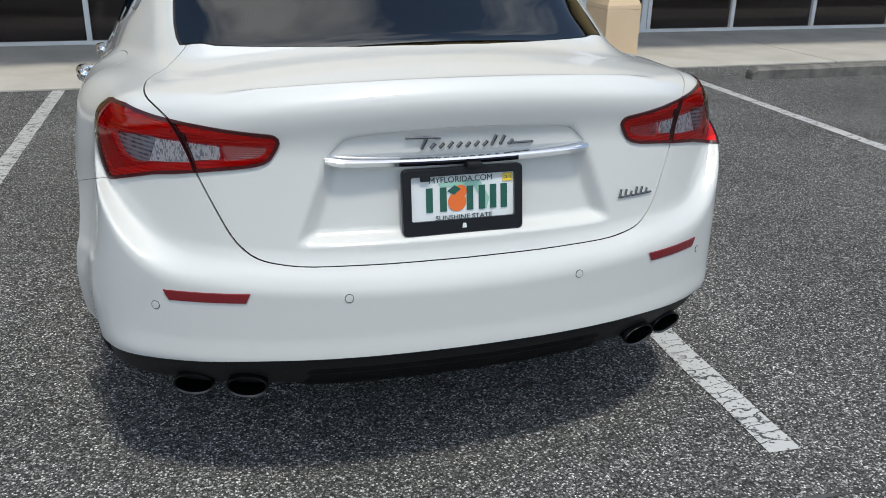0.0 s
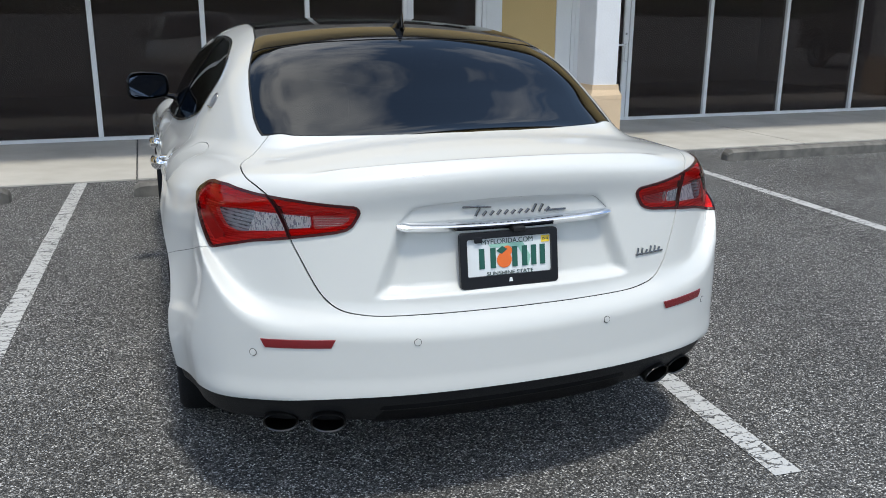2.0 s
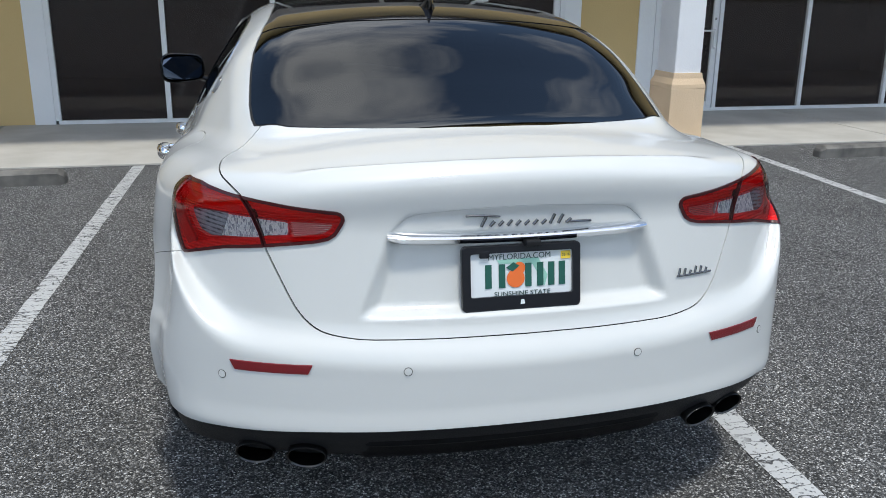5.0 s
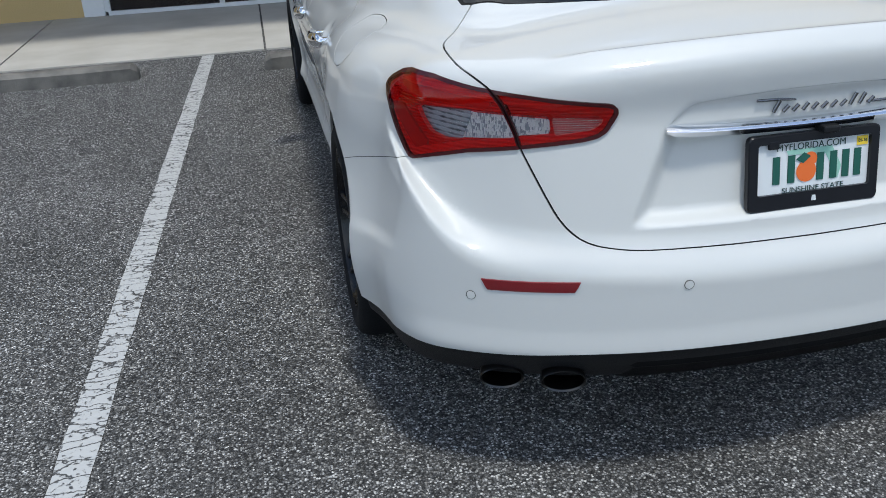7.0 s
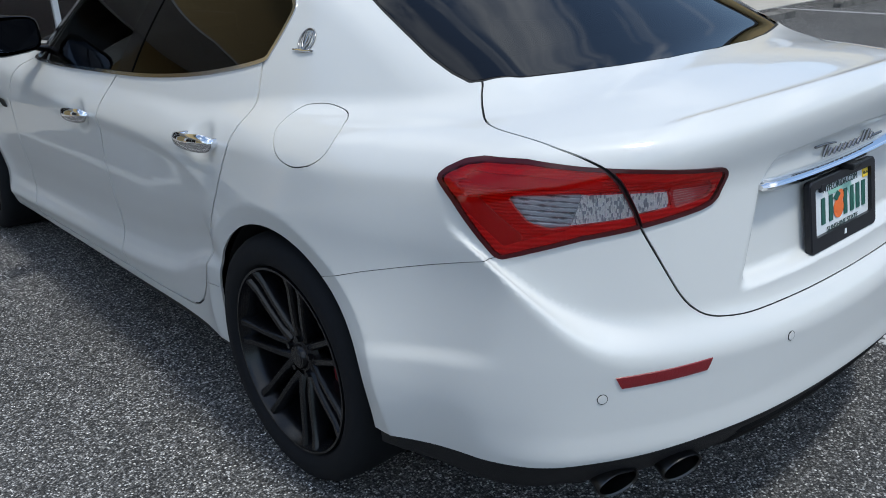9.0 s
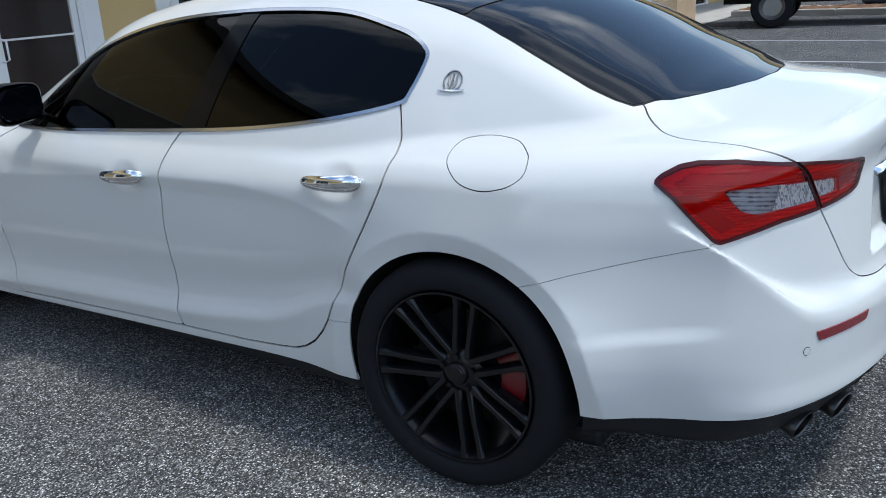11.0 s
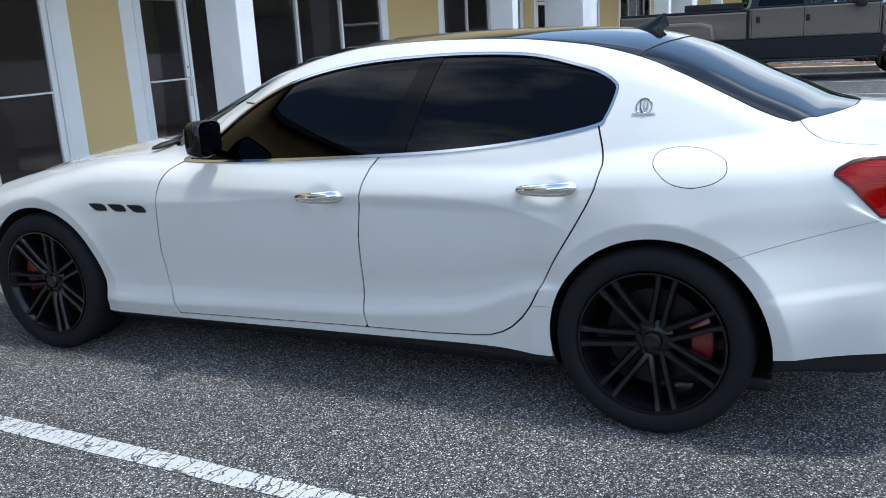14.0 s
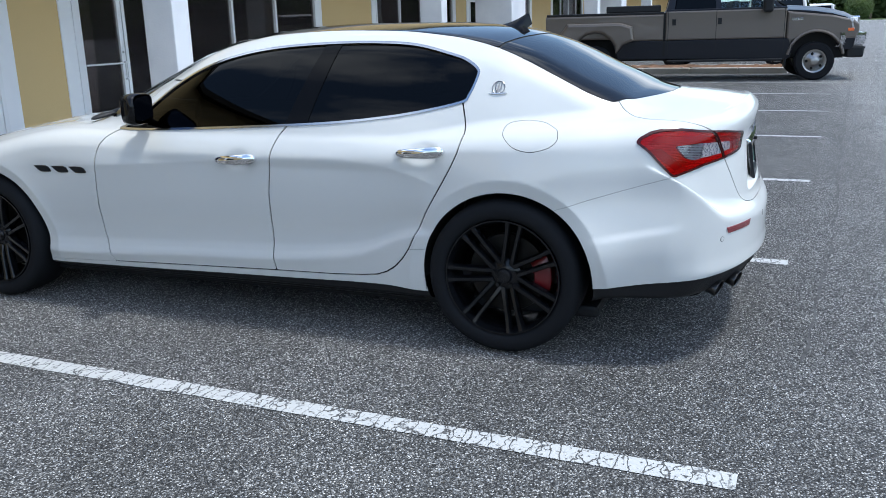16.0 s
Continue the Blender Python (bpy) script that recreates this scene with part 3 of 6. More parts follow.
section = curve((.15, .06), (.22, .030), (.30, .011), (.325, .005), (.343, .009), (.37, .019), (.41, .027), (.46, .025), (.56, .011), (.66, .002), (.74, .0), (.80, .001), (.86, .010), (.94, .038), (1.0, .075), (1.06, .135))
# two lines pressed into the doors: one through the handles, one low that climbs to the rear wheel
door_line = curve((.25, .735), (.39, .787), (.60, .837), (.85, .856), (1.11, .851), (1.70, .815), (2.2, .785), (2.7, .77))
low_line = curve((.40, .520), (.50, .488), (.63, .430), (.75, .395), (1.15, .352), (1.77, .328), (2.33, .30))
plain_section = curve((.15, .06), (.25, .026), (.34, .010), (.44, .003), (.56, .0), (.66, .0), (.76, .0), (.86, .012), (.94, .038), (1.0, .075), (1.06, .135))
haunch = curve((-1.2, .05), (-.3, .045), (.3, .04), (.9, .0), (2.2, -.01), (3.0, .0), (3.6, -.06), (4.0, -.12))
deck = curve((-1.2, 1.07), (-.98, 1.081), (-.93, 1.086), (-.80, 1.103), (-.65, 1.114), (-.4, 1.116), (0, 1.10), (.6, 1.0), (2.0, .99), (2.5, 1.005), (2.9, .975), (3.3, .91), (3.6, .83), (3.85, .70), (4.0, .55))
cabin_width = curve((-.95, .56), (-.7, .64), (-.42, .715), (-.2, .775), (.1, .84), (.5, .862), (1.0, .872), (1.6, .866), (2.0, .835), (2.4, .76), (2.8, .66))
roof = curve((-1.0, .72), (-.85, .92), (-.75, 1.015), (-.60, 1.099), (-.53, 1.134), (-.43, 1.182), (-.30, 1.238), (-.17, 1.302), (-.04, 1.360), (.1, 1.404), (.2, 1.425), (.35, 1.442), (.6, 1.456), (.95, 1.462), (1.3, 1.452), (1.6, 1.42), (1.82, 1.375), (2.2, 1.225), (2.6, 1.04), (3.0, .84))
rear_tuck = curve((.15, .16), (.26, .09), (.34, .03), (.385, .004), (.41, -.003), (.47, .001), (.54, .001), (.60, .0))
front_face = curve((.15, 3.70), (.3, 3.84), (.5, 3.90), (.65, 3.88), (.8, 3.78))
WHEEL_Y, WHEEL_Z, ARCH = (-.015, 2.998), .345, .392
LEAN, WRAP, TUCK = .155, .95, .04
HANDLES = (1.335, .842), (.372, .900)


def tail_crease(a):
    """Height of the bumper's upper crease, which sweeps up to the tail lights."""
    return .592 + .07 * a ** 2 + 14.5 * np.maximum(a - .66, 0) ** 3


def arch_band(dy, dz):
    """Width of the flat band round a wheel opening: broader low down."""
    return .054 + .022 * np.clip(-dz / .2 + .6, 0, 1.2)


def flank_crease(y):
    """Height of the crease behind the rear wheel."""
    return .535 + .19 * (-.41 - y)


def recess(x, z):
    """1 inside the number plate's recess in the boot lid, 0 outside."""
    w = .418 - .38 * (z - .70)
    foot = np.clip((z - .694) / .026, 0, 1)
    return (1 - (1 - foot) ** 2) * ease(.905 - z, .0, .028) * ease(w - np.abs(x), -.006, .052)


def brow(x, z):
    """The shallow arch over the recess."""
    w = np.minimum(.352, .352 - .9 * (z - .895))
    return ease(z, .86, .90) * ease(.966 - z + .10 * x ** 2 * -1.0, .0, .018) * ease(w - np.abs(x), .0, .02)


def car(p):
    x, y, z = p[..., 0], p[..., 1], p[..., 2]
    a = np.sqrt(x * x + 1e-6)
    hb = haunch(y)
    wrap = 1 - .65 * ease(x, -.3, .3)
    zs = z - hb * ease(z, .5, 1.0)
    rocker = ease(y, .28, .42) * (1 - ease(y, 2.55, 2.7))
    ll = low_line(y)
    low_z = np.where((zs < .22) | (zs > .72), zs, np.where(zs < ll, .22 + (zs - .22) * .105 / (ll - .22), .325 + (zs - ll) * .395 / (.72 - ll)))
    half = plan_width(y) - rocker * section(low_z) - (1 - rocker) * plain_section(zs)
    half = half + .0085 * np.exp(-np.abs(z - door_line(y)) / .048) * ease(y, .22, .42) * (1 - ease(y, 2.0, 2.7))
    half = half - TUCK * wrap * ease(-y, .2, .56) * ease(z, .48, .80)
    half = half + .010 * ease(-y, .34, .5) * (1 - ease(-y, .62, .80)) * (1 - ease(z - flank_crease(y), -.004, .034)) * ease(z, .3, .5)
    for wy in WHEEL_Y:
        r = np.hypot(y - wy, z - WHEEL_Z)
        edge = ARCH + arch_band(y - wy, z - WHEEL_Z)
        half = half + .014 * np.where(r > edge, np.exp(-np.maximum(r - edge, 0) / .08), 1 - 1.5 * np.clip(edge - r, 0, .09) / .09) * ease(z, .12, .4)
    # the rear wheel opening is drawn outwards low down
    r = np.hypot(y - WHEEL_Y[0], z - WHEEL_Z)
    half = half + .026 * np.exp(-((r - ARCH) / .16) ** 2) * (1 - ease(z, .42, .72)) * ease(z, .18, .30) * ease(-y, .05, .3)
    for hy, hz in HANDLES:
        half = half - .020 * np.exp(-(((y - hy) / .066) ** 2 + ((z - hz + .002) / .044) ** 2) ** 2)
    side = a - half
    zc = tail_crease(a)
    ry = -1.078 + .15 * a ** 2 + .23 * a ** 4 + rear_tuck(z)
    over = z - zc
    over = np.where(over < -.03, 0, np.where(over < .03, (over + .03) ** 2 / .12, over))
    step = np.clip(over / .085, 0, 1)
    ry = ry + .036 * (1 - (1 - step) ** 2) + (LEAN * np.maximum(z - zc, 0) + WRAP * wrap * np.maximum(a - .55, 0) ** 2) * ease(z, zc, zc + .05 + .022 * ease(a, .62, .84)) + .034 * recess(x, z) + .006 * brow(x, z)
    ry = ry - .056 * ease(z, .90, 1.10) * ease(.8 - a, 0, .3)
    back = (ry - y) * .97
    fy = front_face(z) - .25 * a ** 2 - .22 * a ** 4
    front = (y - fy) * .9
    top = z - (deck(y) + .009 * np.exp(-((y + .963 - .27 * a ** 2) / .017) ** 2) * (1 - ease(a, .46, .62)) - (.135 - .08 * ease(y, -.2, .8)) * a ** 2 - .10 * ease(y, 2.2, 3.4) * a ** 2 + .02 * np.exp(-((a - .72) / .14) ** 2) * ease(y, 2.0, 2.9))
    low = rmax(rmax(side, top * .98, .075), rmax(back, front, .02), .09)
    low = rmax(low, rmax(back, top, .02), .025)
    low = rmax(low, .20 + .085 * ease(-y, .2, .5) - z, .03)
    zr = np.clip(z - 1.0, -.2, .6)
    cab = (a - (cabin_width(y) - .42 * zr - .55 * np.maximum(zr, 0) ** 2)) * .88
    lid = (z - (roof(y + .62 * a ** 2 * ease(y, 1.0, 1.9)) - (.17 - .04 * ease(y, .1, .7)) * a ** 2)) * (.88 - .04 * ease(y, 1.6, 1.9))
    cabin = rmax(rmax(cab, lid, .07), .85 - z, .02)
    return rmin(low, cabin, .05)


def slope(p, e=5e-3):
    g = np.stack([car(p + np.eye(3)[k] * e) - car(p - np.eye(3)[k] * e) for k in range(3)], -1) / (2 * e)
    return g / np.maximum(np.linalg.norm(g, axis=-1, keepdims=True), 1e-9)


def settle(p, steps=4):
    """Moves points onto the surface."""
    for _ in range(steps):
        f = car(p)
        g = np.stack([(car(p + np.eye(3)[k] * 1e-3) - car(p - np.eye(3)[k] * 1e-3)) / 2e-3 for k in range(3)], -1)
        n2 = np.maximum((g ** 2).sum(-1), .05)
        p = p - np.clip(f / n2, -.02, .02)[..., None] * g
    return p


# ---- the white sedan: its skin is meshed once, then cut along its shut lines ----
def skin(h=.0102):
    """Quads over the field's surface."""
    lo, hi = np.array((-1.04, -1.16, .16)), np.array((1.04, 4.0, 1.52))
    n = np.ceil((hi - lo) / h).astype(int) + 1
    ax = [lo[k] + h * np.arange(n[k]) for k in range(3)]
    f = np.empty(n, np.float32)
    for i in range(n[0]):
        gy, gz = np.meshgrid(ax[1], ax[2], indexing="ij")
        f[i] = car(np.stack([np.full_like(gy, ax[0][i]), gy, gz], -1))
    s = f < 0
    cell = n - 1
    corners = [(i, j, k) for i in (0, 1) for j in (0, 1) for k in (0, 1)]
    at = lambda a, o: a[o[0]:o[0] + cell[0], o[1]:o[1] + cell[1], o[2]:o[2] + cell[2]]
    total, count = np.zeros((*cell, 3), np.float32), np.zeros(cell, np.float32)
    for a in corners:
        for k in range(3):
            if a[k]:
                continue
            b = tuple(a[i] + (i == k) for i in range(3))
            fa, fb = at(f, a), at(f, b)
            m = at(s, a) != at(s, b)
            t = np.where(m, fa / np.where(m, fa - fb, 1), 0)
            count += m
            for i in range(3):
                total[..., i] += np.where(m, a[i] + (t if i == k else 0), 0)
    use = count > 0
    index = np.full(cell, -1)
    index[use] = np.arange(use.sum())
    verts = lo + h * (np.argwhere(use) + total[use] / count[use][:, None])
    faces = []
    for k in range(3):
        u, v = [i for i in range(3) if i != k]
        a = [slice(None)] * 3
        b = [slice(None)] * 3
        a[k], b[k] = slice(0, -1), slice(1, None)
        m = s[tuple(a)] != s[tuple(b)]
        p = np.argwhere(m)
        p = p[(p[:, u] > 0) & (p[:, v] > 0) & (p[:, u] < cell[u]) & (p[:, v] < cell[v])]
        q = []
        for du, dv in ((1, 1), (0, 1), (0, 0), (1, 0)):
            c = p.copy()
            c[:, u] -= du
            c[:, v] -= dv
            q.append(index[c[:, 0], c[:, 1], c[:, 2]])
        q = np.stack(q, 1)
        flip = s[tuple(p.T)] ^ (k == 1)
        q[~flip] = q[~flip][:, ::-1]
        faces.append(q)
    return settle(verts), np.concatenate(faces)


class Skin:
    """Vertices that grow as faces are cut."""
    def __init__(self):
        v, q = skin()
        self.v = v
        self.all = [tuple(f) for f in q.tolist()]

    def cut(self, faces, g):
        """Splits faces where the function g of the vertices is zero: those with g > 0 and those with g < 0."""
        val = g(self.v)
        val = np.where(np.abs(val) < 1e-7, 1e-7, val)
        sign = (val > 0).tolist()
        pos, neg, fresh, memo = [], [], [], {}
        n0 = len(self.v)
        for f in faces:
            k = sum(sign[i] for i in f)
            if k == len(f):
                pos.append(f)
            elif not k:
                neg.append(f)
            else:
                pa, na = [], []
                for i, j in zip(f, f[1:] + f[:1]):
                    (pa if sign[i] else na).append(i)
                    if sign[i] != sign[j]:
                        key = (i, j) if i < j else (j, i)
                        if key not in memo:
                            t = val[i] / (val[i] - val[j])
                            memo[key] = n0 + len(fresh)
                            fresh.append(self.v[i] + (self.v[j] - self.v[i]) * t)
                        pa.append(memo[key])
                        na.append(memo[key])
                pos.append(tuple(pa))
                neg.append(tuple(na))
        if fresh:
            self.v = np.concatenate([self.v, settle(np.array(fresh), 2)])
        return pos, neg

    def band(self, faces, g, half):
        """Inside, a strip of that half width along g = 0, and outside."""
        out, rest = self.cut(faces, lambda p: g(p) - half)
        strip, inside = self.cut(rest, lambda p: g(p) + half)
        return inside, strip, out

    def panel(self, name, faces, mat, parent, label="", lift=0.0, skirt=.008, ease_over=.006):
        """One mesh of these faces, lifted off the surface, with its edges turned in by skirt."""
        ids = sorted({i for f in faces for i in f})
        where = {i: k for k, i in enumerate(ids)}
        co = self.v[ids]
        nor = slope(co, ease_over)
        fs = [[where[i] for i in f] for f in faces]
        top = co + nor * lift
        verts, norms = [top], [nor]
        if skirt:
            use = {}
            for f in fs:
                for i, j in zip(f, f[1:] + f[:1]):
                    use[(i, j)] = 1
            edge = [(i, j) for (i, j) in use if (j, i) not in use]
            if edge:
                e = np.array(edge)
                d = np.cross(co[e[:, 1]] - co[e[:, 0]], nor[e[:, 0]])
                d /= np.maximum(np.linalg.norm(d, axis=1, keepdims=True), 1e-9)
                n0 = len(co)
                block = np.stack([top[e[:, 0]], top[e[:, 1]], (top - nor * skirt)[e[:, 1]], (top - nor * skirt)[e[:, 0]]], 1)
                verts.append(block.reshape(-1, 3))
                norms.append(np.repeat(d, 4, 0))
                for q in range(len(e)):
                    k = n0 + 4 * q
                    fs.append([k + 1, k, k + 3, k + 2])
        me = bpy.data.meshes.new(name)
        me.from_pydata(np.concatenate(verts).tolist(), [], fs)
        me.materials.append(mat)
        me.polygons.foreach_set("use_smooth", [True] * len(me.polygons))
        me.normals_split_custom_set_from_vertices(np.concatenate(norms).tolist())
        ob = new(name, me)
        ob.parent = parent
        if label:
            ob["label"] = label
        return ob


def inside_polygon(pts):
    """Signed distance to a polygon in the plane, negative inside."""
    p = np.array(pts, float)

    def dist(u, v):
        q = np.stack([u, v], -1)
        best = np.full(len(q), 1e9)
        odd = np.zeros(len(q), bool)
        near = (u > p[:, 0].min() - .06) & (u < p[:, 0].max() + .06) & (v > p[:, 1].min() - .06) & (v < p[:, 1].max() + .06)
        w = q[near]
        bn, on = np.full(len(w), 1e9), np.zeros(len(w), bool)
        for a, b in zip(p, np.roll(p, -1, 0)):
            d = b - a
            t = np.clip(((w - a) @ d) / max(d @ d, 1e-12), 0, 1)
            bn = np.minimum(bn, np.linalg.norm(w - a - t[:, None] * d, axis=1))
            c = (a[1] > w[:, 1]) != (b[1] > w[:, 1])
            xcut = a[0] + (w[:, 1] - a[1]) / (d[1] if abs(d[1]) > 1e-12 else 1e-12) * d[0]
            on ^= c & (w[:, 0] < xcut)
        best[near], odd[near] = bn, on
        return np.where(odd, -best, np.minimum(best, 9))
    return dist


def rounded(pts, n=5):
    """A closed polygon with its sides drawn as a smooth curve through the points."""
    p = [Vector(q) for q in pts]
    out = []
    for i in range(len(p)):
        a, b, c, d = p[i - 1], p[i], p[(i + 1) % len(p)], p[(i + 2) % len(p)]
        for k in range(n):
            t = k / n
            out.append(tuple(.5 * (2 * b + (c - a) * t + (2 * a - 5 * b + 4 * c - d) * t * t + (3 * b - 3 * c + d - a) * t ** 3)))
    return out


def on_side(poly, s, low=-9.0):
    """A polygon of (y, z) seen from the side s (-1: driver's)."""
    d = inside_polygon(poly)
    return lambda p: np.where((p[:, 0] * s > .30) & (p[:, 2] > low), d(p[:, 1], p[:, 2]), 1.0)


def round_tail(poly, s):
    """A polygon of (|x|, y, z) wrapped round the rear corner on the side s."""
    turn = lambda x, y: np.arctan2(x, -(y + .2)) * .8
    d = inside_polygon([(float(turn(x, y)), z) for x, y, z in poly])
    return lambda p: np.where((p[:, 0] * s > .05) & (p[:, 1] < -.3), d(turn(p[:, 0] * s, p[:, 1]), p[:, 2]), 1.0)


def boot_plane(poly):
    """A symmetric polygon over the tail: (|x|, how far back and down)."""
    d = inside_polygon(poly)
    return lambda p: np.where(p[:, 1] < -.3, d(np.abs(p[:, 0]), -p[:, 1] - p[:, 2]), 1.0)


def from_above(poly, low):
    d = inside_polygon(poly)
    return lambda p: np.where(p[:, 2] > low(p[:, 1]), d(np.abs(p[:, 0]), p[:, 1]), 1.0)


def pieces(k, name, faces, *args, **more):
    """A panel for each run of faces that hang together."""
    boss = {}

    def find(i):
        while boss.setdefault(i, i) != i:
            boss[i] = boss[boss[i]]
            i = boss[i]
        return i
    for f in faces:
        for i in f[1:]:
            boss[find(i)] = find(f[0])
    runs = {}
    for f in faces:
        runs.setdefault(find(f[0]), []).append(f)
    for run in runs.values():
        if len(run) > 3:
            k.panel(name, run, *args, **more)


sedan = empty("sedan", label="white four-door sedan with black roof and black wheels", category="car")
S = Skin()
rest = S.all
for crease in (lambda p: np.where((p[:, 1] < -.36) & (np.abs(p[:, 0]) > .6), p[:, 2] - flank_crease(p[:, 1]), 1.0),
               *(lambda p, up=up: np.where(p[:, 1] < -.45, p[:, 2] - tail_crease(np.abs(p[:, 0])) - up, 1.0) for up in (-.03, -.01, .01, .025, .05, .08)),
               lambda p: np.where((p[:, 1] > .2) & (p[:, 1] < 2.6) & (np.abs(p[:, 0]) > .6), p[:, 2] - door_line(p[:, 1]), 1.0),
               lambda p: np.where((p[:, 1] > .4) & (p[:, 1] < 2.6) & (np.abs(p[:, 0]) > .6), p[:, 2] - low_line(p[:, 1]), 1.0)):
    upper, lower = S.cut(rest, crease)
    rest = upper + lower
for wy in WHEEL_Y:
    upper, lower = S.cut(rest, lambda p, wy=wy: np.where(np.abs(p[:, 0]) > .5, np.hypot(p[:, 1] - wy, p[:, 2] - WHEEL_Z) - ARCH - arch_band(p[:, 1] - wy, p[:, 2] - WHEEL_Z), 1.0))
    rest = upper + lower
    rest, _ = S.cut(rest, lambda p, wy=wy: np.where(np.abs(p[:, 0]) > .5, np.hypot(p[:, 1] - wy, p[:, 2] - WHEEL_Z) - ARCH, 1.0))
low_edge = curve((-1.2, .412), (-1.03, .41), (-.95, .399), (-.87, .392), (-.70, .380), (-.54, .360), (-.41, .342), (-.2, .31), (0, .3), (.37, .253), (.6, .266), (1.16, .256), (2.51, .235), (3.3, .24), (4, .24))
rest, under = S.cut(rest, lambda p: p[:, 2] - low_edge(p[:, 1]))
S.panel("underbody", under, BLACK_PLASTIC, sedan, "black plastic lower valance and floor", lift=-.012, skirt=0)

# glass over the cabin
rear_pane = [(0, -.632), (.18, -.616), (.32, -.578), (.44, -.533), (.55, -.488), (.622, -.440), (.641, -.418), (.649, -.37), (.652, -.30), (.647, -.20), (.640, -.11), (.628, -.02), (.600, .108), (.40, .075), (.2, .045), (0, .035), (-.02, -.2)]
glass, seal, rest = S.band(rest, from_above(rear_pane, lambda y: 1.02 + 0 * y), .0035)
rear_window = S.panel("rear_window", glass, REAR_GLASS, sedan, "dark tinted rear window", lift=-.002, skirt=.004, ease_over=.07)
S.panel("rubber_seal", seal, SEAL, rear_window, lift=-.003, skirt=0)
roof_pane = [(0, .037), (.2, .047), (.40, .077), (.600, .110), (.562, .30), (.530, .6), (.515, .95), (.52, 1.4), (.545, 1.7), (.555, 1.83), (.3, 1.87), (0, 1.88), (-.02, 1.0)]
glass, seal, rest = S.band(rest, from_above(roof_pane, lambda y: 1.2 + 0 * y), .003)
S.panel("roof_panel", glass, BLACK_GLOSS, sedan, "glossy black roof", lift=0)
S.panel("roof_seal", seal, SEAL, sedan, lift=-.004, skirt=0)
wind_pane = [(0, 1.885), (.3, 1.875), (.555, 1.835), (.62, 2.0), (.68, 2.2), (.72, 2.40), (.55, 2.50), (.3, 2.57), (0, 2.60), (-.02, 2.2)]
glass, seal, rest = S.band(rest, from_above(wind_pane, lambda y: 1.0 + 0 * y), .003)
S.panel("windscreen", glass, CAR_GLASS, sedan, lift=-.001, skirt=.004)

# side windows, doors, seams and small panels on both flanks
DLO = rounded([(2.10, .962), (1.73, .971), (1.07, 1.0), (.746, 1.022), (.472, 1.055), (.235, 1.103), (.195, 1.135), (.168, 1.222), (.184, 1.254), (.236, 1.285), (.309, 1.309), (.499, 1.353), (.711, 1.368),
               (.955, 1.368), (1.237, 1.352), (1.462, 1.316), (1.655, 1.254), (1.819, 1.166), (1.952, 1.06), (2.06, .985)])
FRONT_DOOR = [(2.112, .961), (2.140, .946), (2.164, .923), (2.183, .893), (2.196, .858), (2.206, .82), (2.212, .77), (2.218, .70), (2.228, .56), (2.222, .42), (2.20, .34), (2.168, .264), (1.17, .291), (1.182, .39), (1.178, .526), (1.172, .683), (1.151, .835), (1.138, .90), (1.118, .955), (1.07, 1.012), (1.05, 1.2), (1.9, 1.2)]
REAR_DOOR = [(1.07, 1.012), (1.118, .955), (1.138, .90), (1.151, .835), (1.172, .683), (1.178, .526), (1.182, .39), (1.17, .291), (.853, .296), (.70, .305), (.62, .314), (.57, .332), (.525, .36), (.48, .405), (.445, .454),
             (.356, .623), (.268, .768), (.225, .845), (.198, .905), (.184, .978), (.20, 1.044), (.222, 1.115), (.4, 1.2), (1.0, 1.2)]
PILLAR = [(.875, 1.40), (.955, 1.40), (1.105, .98), (.985, .98)]
CAP = rounded([(0.001, -0.004), (0.01, 0.043), (-0.005, 0.083), (-0.041, 0.1), (-0.079, 0.109), (-0.12, 0.109), (-0.166, 0.098), (-0.211, 0.056), (-0.23, 0.03), (-0.238, -0.009), (-0.23, -0.036), (-0.203, -0.058), (-0.173, -0.069), (-0.133, -0.077), (-0.09, -0.074), (-0.054, -0.062), (-0.027, -0.041)], 3)
SILL = [(.372, .40), (.372, .2), (2.62, .2), (2.62, .252), (2.17, .262), (1.17, .290), (.70, .305), (.57, .332), (.48, .405), (.447, .454), (.36, .456)]
TAIL = [(.862, -.552, .954), (.850, -.568, .972), (.828, -.606, .993), (.812, -.647, 1.002), (.780, -.725, 1.003), (.72, -.803, .991), (.684, -.836, .987), (.610, -.885, .980), (.50, -.927, .967), (.455, -.939, .962), (.441, -.943, .956), (.440, -.945, .938),
        (.465, -.945, .900), (.482, -.943, .889), (.51, -.936, .882), (.60, -.907, .871), (.638, -.89, .865), (.732, -.823, .849), (.80, -.76, .827), (.846, -.714, .810), (.853, -.700, .816), (.862, -.655, .861), (.868, -.603, .917)]
CLEAR = [(.820, -.712, .935), (.748, -.797, .938), (.665, -.862, .937), (.580, -.908, .933), (.575, -.913, .900), (.636, -.888, .894), (.650, -.879, .888), (.730, -.82, .880), (.774, -.78, .875), (.80, -.75, .885), (.812, -.73, .908)]
RIBS = [(.574, -.910, .935), (.468, -.940, .930), (.476, -.940, .918), (.495, -.937, .906), (.568, -.916, .896)]
SMOKE = [(.822, -.71, .936), (.748, -.797, .940), (.722, -.82, .940), (.742, -.805, .876), (.774, -.78, .873), (.802, -.75, .884), (.814, -.73, .908)]
STRIP = [(.848, -.617, .966), (.834, -.634, .979), (.802, -.725, .973), (.705, -.827, .966), (.680, -.849, .956), (.695, -.84, .947), (.815, -.716, .952), (.848, -.640, .954)]
SIDE_STRIP = [(.867, -.60, .926), (.849, -.656, .929), (.806, -.745, .852), (.836, -.713, .836)]
